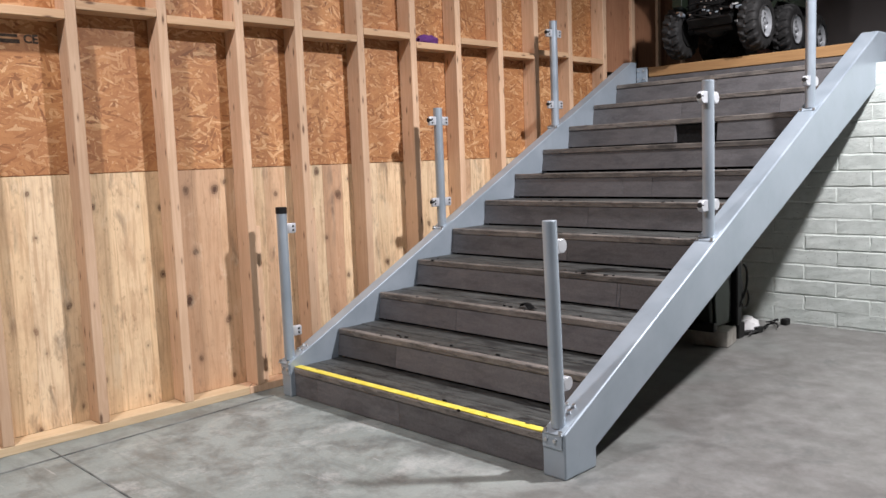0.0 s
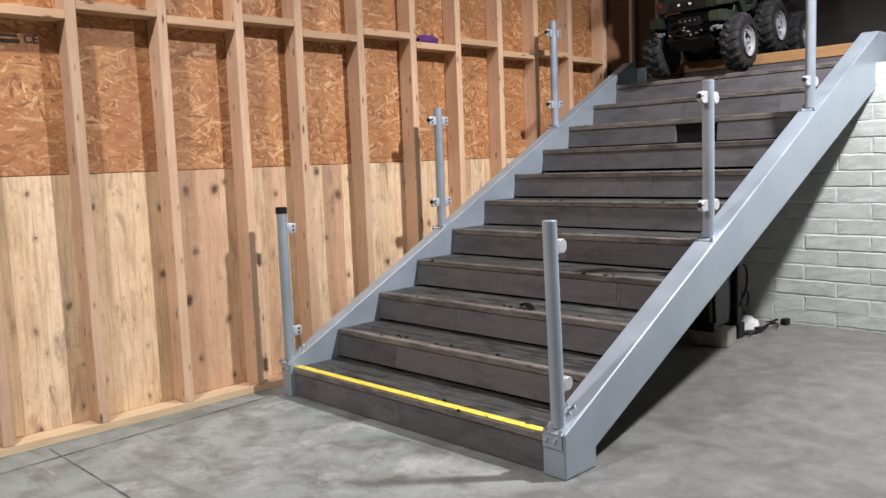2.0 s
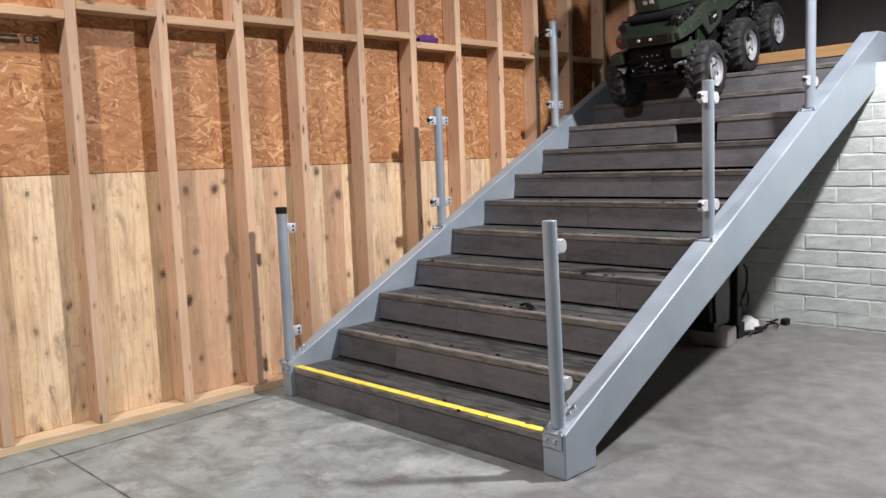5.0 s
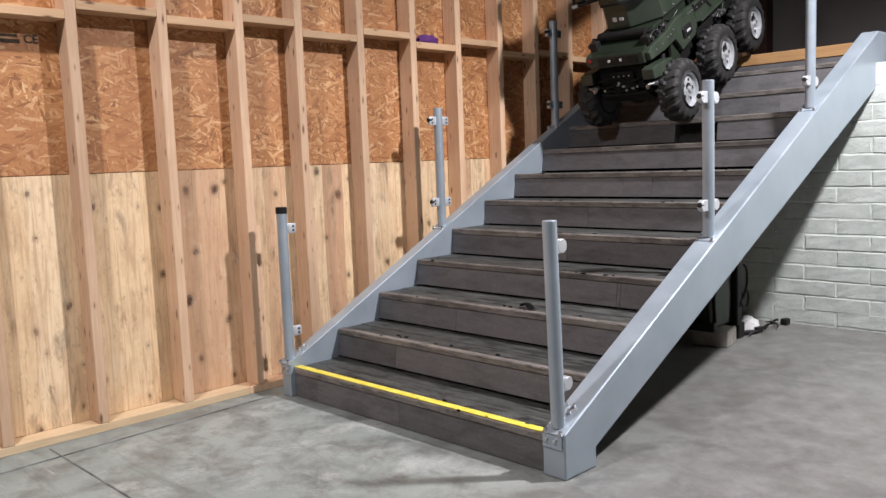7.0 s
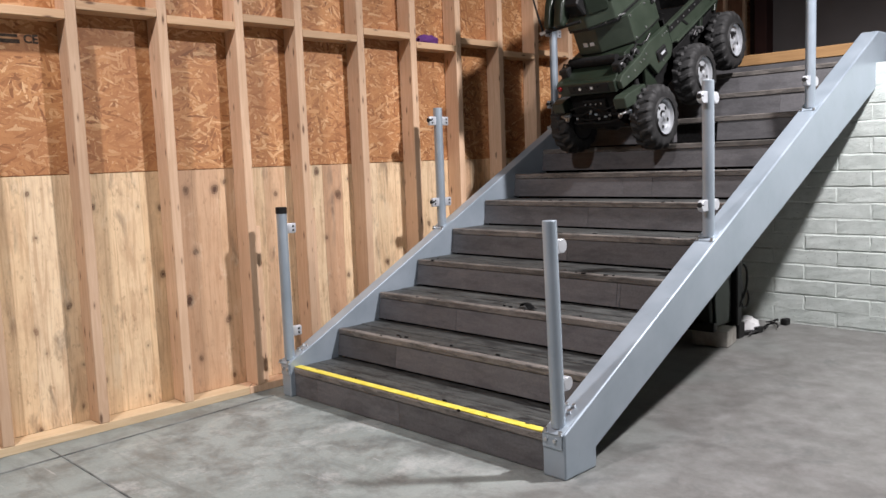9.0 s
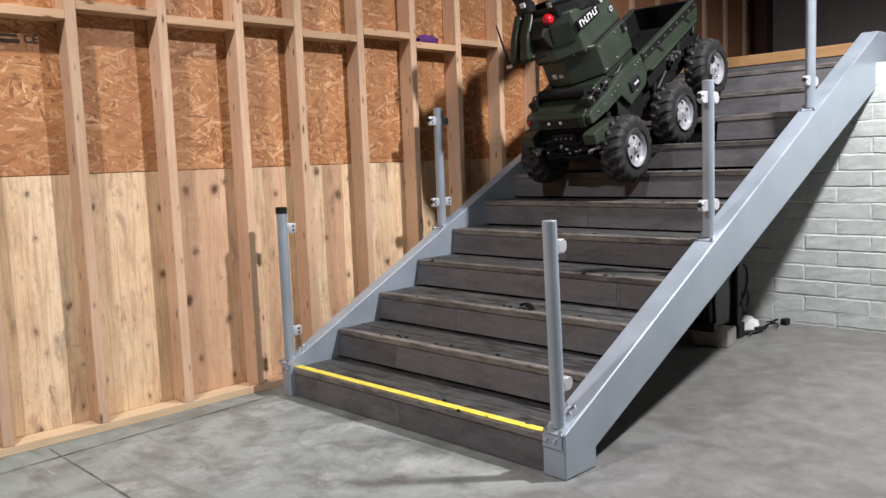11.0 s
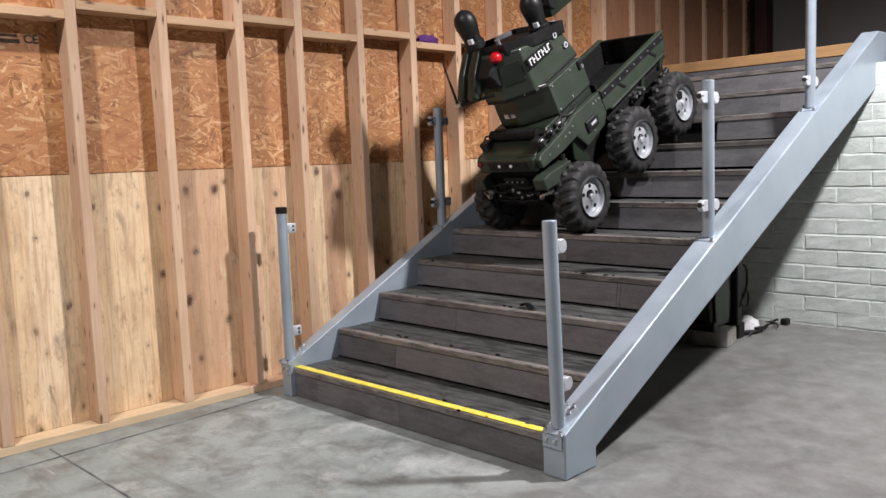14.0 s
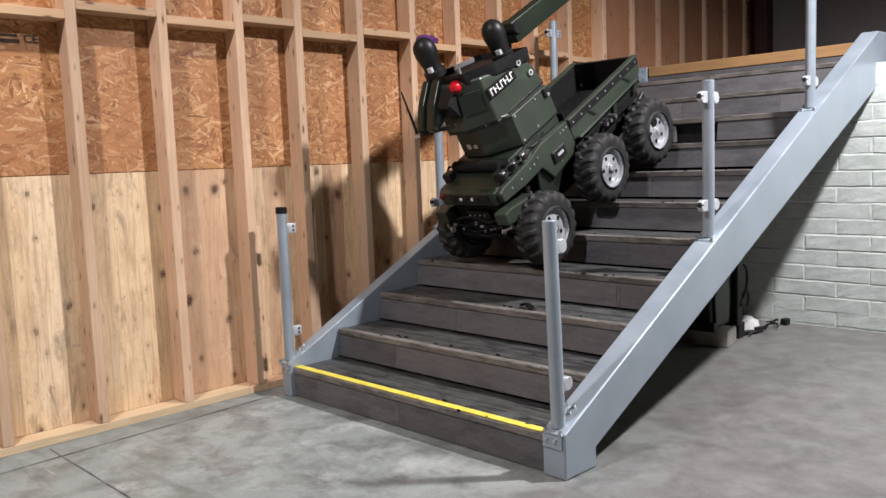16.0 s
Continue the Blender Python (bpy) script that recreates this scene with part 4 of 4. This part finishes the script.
def build_bag():
    bm = bmesh.new()
    bmesh.ops.create_icosphere(bm, subdivisions=3, radius=1.0)
    for v in bm.verts:
        n = noise.noise(v.co * 2.0 + Vector((5, 1, 2))) * 0.3 + noise.noise(v.co * 5) * 0.1
        v.co = Vector((v.co.x * 0.075, v.co.y * 0.095, max(v.co.z, -0.6) * 0.062)) * (1 + n)
    return tagged(part("plastic_bag", bm, M_PAPER, None, smooth=True), "crumpled white bag on the floor by the wall", "bag")


bag = build_bag()
bag.location = (1.11, 2.72, 0.036)


def build_lead():
    lead = tagged(empty("charger_lead", pose(1.17, 2.66, 0)), "black charger with cable and plug on the floor", "charger")
    part("charger", box(-0.026, 0.026, -0.085, 0.03, 0.0, 0.026, 0.008, m=pose(0, 0, 0, 0, 0, -22), segments=2), M_BLACK, lead)
    part("charger", box(-0.022, 0.022, 0.035, 0.10, 0.0, 0.040, 0.010, m=pose(0, 0, 0, 0, 0, -14), segments=2), M_BLACK, lead)
    part("cord", tube([Vector((0.03 + 0.012 * math.sin(k * 1.7), -0.09 + 0.022 * k, 0.012 + 0.014 * abs(math.sin(k * 1.1)))) for k in range(11)], 0.006), M_BLACK, lead, smooth=True)
    pts = [Vector((0.02 + 0.025 * math.sin(k * 1.1), 0.10 + 0.026 * k, 0.008 + 0.022 * abs(math.sin(k * 0.75)))) for k in range(12)]
    part("cord", tube(pts, 0.006), M_BLACK, lead, smooth=True)
    pts = [Vector((0.05 + 0.035 * math.cos(k * 0.7), 0.20 + 0.05 * math.sin(k * 0.7), 0.02 + 0.006 * k)) for k in range(10)]
    part("cord", tube(pts, 0.0045), M_BLACK, lead, smooth=True)
    part("plug", box(-0.022, 0.026, 0.36, 0.42, 0.0, 0.045, 0.012, m=pose(0.02, 0, 0, 0, 0, -5), segments=2), M_BLACK, lead)
    return lead


build_lead()


M_INK = mat_plain("faded_printing_ink", (0.028, 0.020, 0.015), (0.085, 0.058, 0.038), 90, 0.85)


def stamp(word, size, y, z, parent):
    cu = bpy.data.curves.new("stamp", "FONT")
    cu.body, cu.size, cu.extrude, cu.align_x = word, size, 0.0004, "CENTER"
    cu.offset = 0.0018
    me = bpy.data.meshes.new_from_object(new("stamp_source", cu))
    bpy.data.objects.remove(bpy.data.objects["stamp_source"])
    me.materials.append(M_INK)
    ob = new("stamp", me)
    ob.parent = parent
    ob["label"] = "black printed stamp"
    ob.matrix_basis = Matrix.Translation((SHEATH + 0.0008, y, z)) @ Matrix(((0, 0, 1), (1, 0, 0), (0, 1, 0))).to_4x4()
    return ob


stamp("CE", 0.050, -1.022, 1.745, wall_west)
for y0, y1, z0, z1 in ((-1.20, -1.068, 1.740, 1.757), (-1.20, -1.075, 1.766, 1.778)):
    part("stamp_bar", box(SHEATH + 0.0002, SHEATH + 0.001, y0, y1, z0, z1), M_INK, wall_west, "black printed bar")


def build_torn_tape():
    bm = bmesh.new()
    rows = []
    for k in range(9):
        y = -0.035 + 0.014 * k
        z = 0.003 + 0.022 * max(0.0, math.sin((k - 2) * 0.62)) * (1 if k > 2 else 0)
        rows.append([bm.verts.new((x + 0.006 * math.sin(k), y, z + dz)) for x, dz in ((-0.022, 0), (-0.004, 0.003), (0.018, 0.001))])
    for a, b in zip(rows, rows[1:]):
        for i in range(2):
            bm.faces.new((a[i], a[i + 1], b[i + 1], b[i]))
    bmesh.ops.solidify(bm, geom=bm.faces[:], thickness=0.002)
    return tagged(part("torn_tape", bm, M_BED, None), "curled scrap of dark tape on the step edge", "tape")


build_torn_tape().matrix_basis = pose(1.03, 2 * RUN + 0.06, 3 * RISE + 0.0005, 0, 0, 70)


# ---- the block wall under the landing ----
wall_blocks = tagged(part("wall_under_landing", box(SHEATH, 13.8, 3.1248, 3.236, 0.0, 1.66), M_MORTAR, None), "pale painted block wall under the landing", "wall", kind="structure")
r = random.Random(21)
blocks = []
for k in range(6):
    # a block face with a wavy, chipped outline and an uneven front
    bm = bmesh.new()
    us = [0.0, 0.014, 0.15, 0.3, 0.5, 0.7, 0.85, 0.986, 1.0]
    vs = [0.0, 0.06, 0.34, 0.67, 0.94, 1.0]
    nx, nz = len(us) - 1, len(vs) - 1
    grid = []
    for a in range(nx + 1):
        col = []
        for c in range(nz + 1):
            x, z = (us[a] - 0.5) * 0.401, (vs[c] - 0.5) * 0.0975
            rim = a in (0, nx) or c in (0, nz)
            col.append(bm.verts.new((x + r.uniform(-1, 1) * 0.0035, (0.0028 if rim else -0.0025) + r.uniform(-1, 1) * (0.0026 if rim else 0.0013), z + r.uniform(-1, 1) * 0.0034)))
        grid.append(col)
    for a in range(nx):
        for c in range(nz):
            bm.faces.new((grid[a][c], grid[a + 1][c], grid[a + 1][c + 1], grid[a][c + 1]))
    edge = [e for e in bm.edges if e.is_boundary]
    out = bmesh.ops.extrude_edge_only(bm, edges=edge)
    for v in out["geom"]:
        if isinstance(v, bmesh.types.BMVert):
            v.co.y = 0.012
    bmesh.ops.recalc_face_normals(bm, faces=bm.faces[:])
    blocks.append(mesh_of("block", bm, M_BLOCK))
for row in range(16):
    for col in range(8):
        x = 0.10 + 0.406 * col + (0.203 if row % 2 else 0.0)
        z = 0.034 + 0.1015 * row
        if row == 0:
            z = 0.048
        piece("block", blocks[r.randrange(6)], wall_blocks, pose(x + r.uniform(-0.003, 0.003), 3.1235 + r.uniform(-0.002, 0.0025), z + 0.012, 0, r.uniform(-0.4, 0.4), 0))


# ---- what moves ----
# the robot: seconds, place across and along the stair, height, pitch and heading
DRIVE = [
    (0, 0.616, 3.825, 2.020, -0.9, 1.97), (0.5, 0.616, 3.743, 2.019, 0.6, 2.04), (1, 0.615, 3.660, 2.029, 6.0, 2.15), (1.5, 0.614, 3.607, 2.029, 12.7, 2.27),
    (2, 0.614, 3.550, 2.024, 12.8, 2.37), (2.5, 0.613, 3.485, 2.024, 12.7, 2.48), (3, 0.614, 3.393, 2.010, 13.3, 2.56), (3.5, 0.615, 3.292, 1.973, 16.1, 2.58),
    (4, 0.617, 3.215, 1.942, 21.4, 2.57), (4.5, 0.618, 3.135, 1.923, 22.8, 2.47), (5, 0.620, 3.054, 1.905, 24.2, 2.38), (5.5, 0.622, 2.974, 1.886, 25.6, 2.29),
    (6, 0.623, 2.894, 1.867, 27.1, 2.20), (6.5, 0.625, 2.813, 1.849, 28.5, 2.10), (7, 0.627, 2.718, 1.806, 27.5, 1.97), (7.5, 0.630, 2.679, 1.741, 26.7, 1.63),
    (8, 0.633, 2.633, 1.694, 28.2, 1.49), (8.5, 0.634, 2.536, 1.693, 28.4, 1.50), (9, 0.636, 2.412, 1.659, 29.7, 1.43), (9.5, 0.637, 2.340, 1.614, 30.1, 1.17),
    (10, 0.638, 2.269, 1.570, 30.4, 0.91), (10.5, 0.640, 2.197, 1.525, 30.8, 0.66), (11, 0.641, 2.125, 1.480, 31.2, 0.40), (11.5, 0.642, 2.054, 1.435, 31.6, 0.14),
    (12, 0.643, 2.000, 1.408, 30.8, 0.05), (12.5, 0.644, 1.944, 1.378, 28.2, -0.04), (13, 0.645, 1.819, 1.324, 28.4, -0.14), (13.5, 0.645, 1.755, 1.274, 32.5, -0.45),
    (14, 0.646, 1.707, 1.250, 30.7, -0.69), (14.5, 0.646, 1.645, 1.222, 28.6, -0.73), (15, 0.645, 1.528, 1.162, 28.7, -0.88), (15.5, 0.646, 1.466, 1.119, 33.5, -1.32),
    (16, 0.645, 1.419, 1.093, 30.6, -1.38),
]
# the wheels' travel on their springs: front, middle and rear, at the times above; and how far they have rolled, in degrees
SPRING = [
    [-0.004, -0.003, 0.002, -0.013, -0.022, -0.019, -0.005, 0.009, -0.008, -0.008, -0.010, -0.105, -0.071, -0.011, -0.014, 0.001, -0.003, -0.006, -0.012, -0.104, -0.049, -0.002, 0.006, -0.016, -0.025, -0.026, -0.018, -0.010, -0.016, -0.011, -0.014, 0.008, 0.007],
    [-0.000, 0.002, -0.003, -0.003, 0.001, 0.008, 0.020, 0.048, 0.060, 0.026, -0.054, -0.034, -0.021, 0.002, -0.029, -0.021, 0.029, 0.004, -0.023, -0.074, -0.041, -0.074, -0.096, -0.017, 0.002, -0.004, -0.059, -0.017, -0.009, -0.009, -0.056, -0.006, 0.005],
    [-0.018, -0.030, -0.087, -0.147, -0.142, -0.141, -0.086, -0.074, -0.079, -0.110, -0.110, -0.110, -0.110, -0.048, -0.027, -0.024, -0.050, -0.045, -0.033, -0.110, -0.110, -0.083, -0.062, -0.024, -0.115, -0.057, -0.004, -0.033, -0.053, -0.042, 0.002, -0.042, -0.057],
]
ROLLED = [0, 19, 45, 68, 86, 107, 136, 164, 194, 218, 243, 267, 291, 315, 348, 374, 394, 421, 459, 486, 512, 539, 566, 593, 610, 630, 670, 697, 713, 735, 774, 799, 815]


def motions():
    walk(robot, [(t, pose(x, y, z, a, 0, h)) for t, x, y, z, a, h in DRIVE])
    for k, (wheel, side, axle) in enumerate(wheels):
        walk(wheel, [(row[0], pose(side * HUB_X, axle, d, turn)) for row, d, turn in zip(DRIVE, SPRING[k // 2], ROLLED)])


motions()
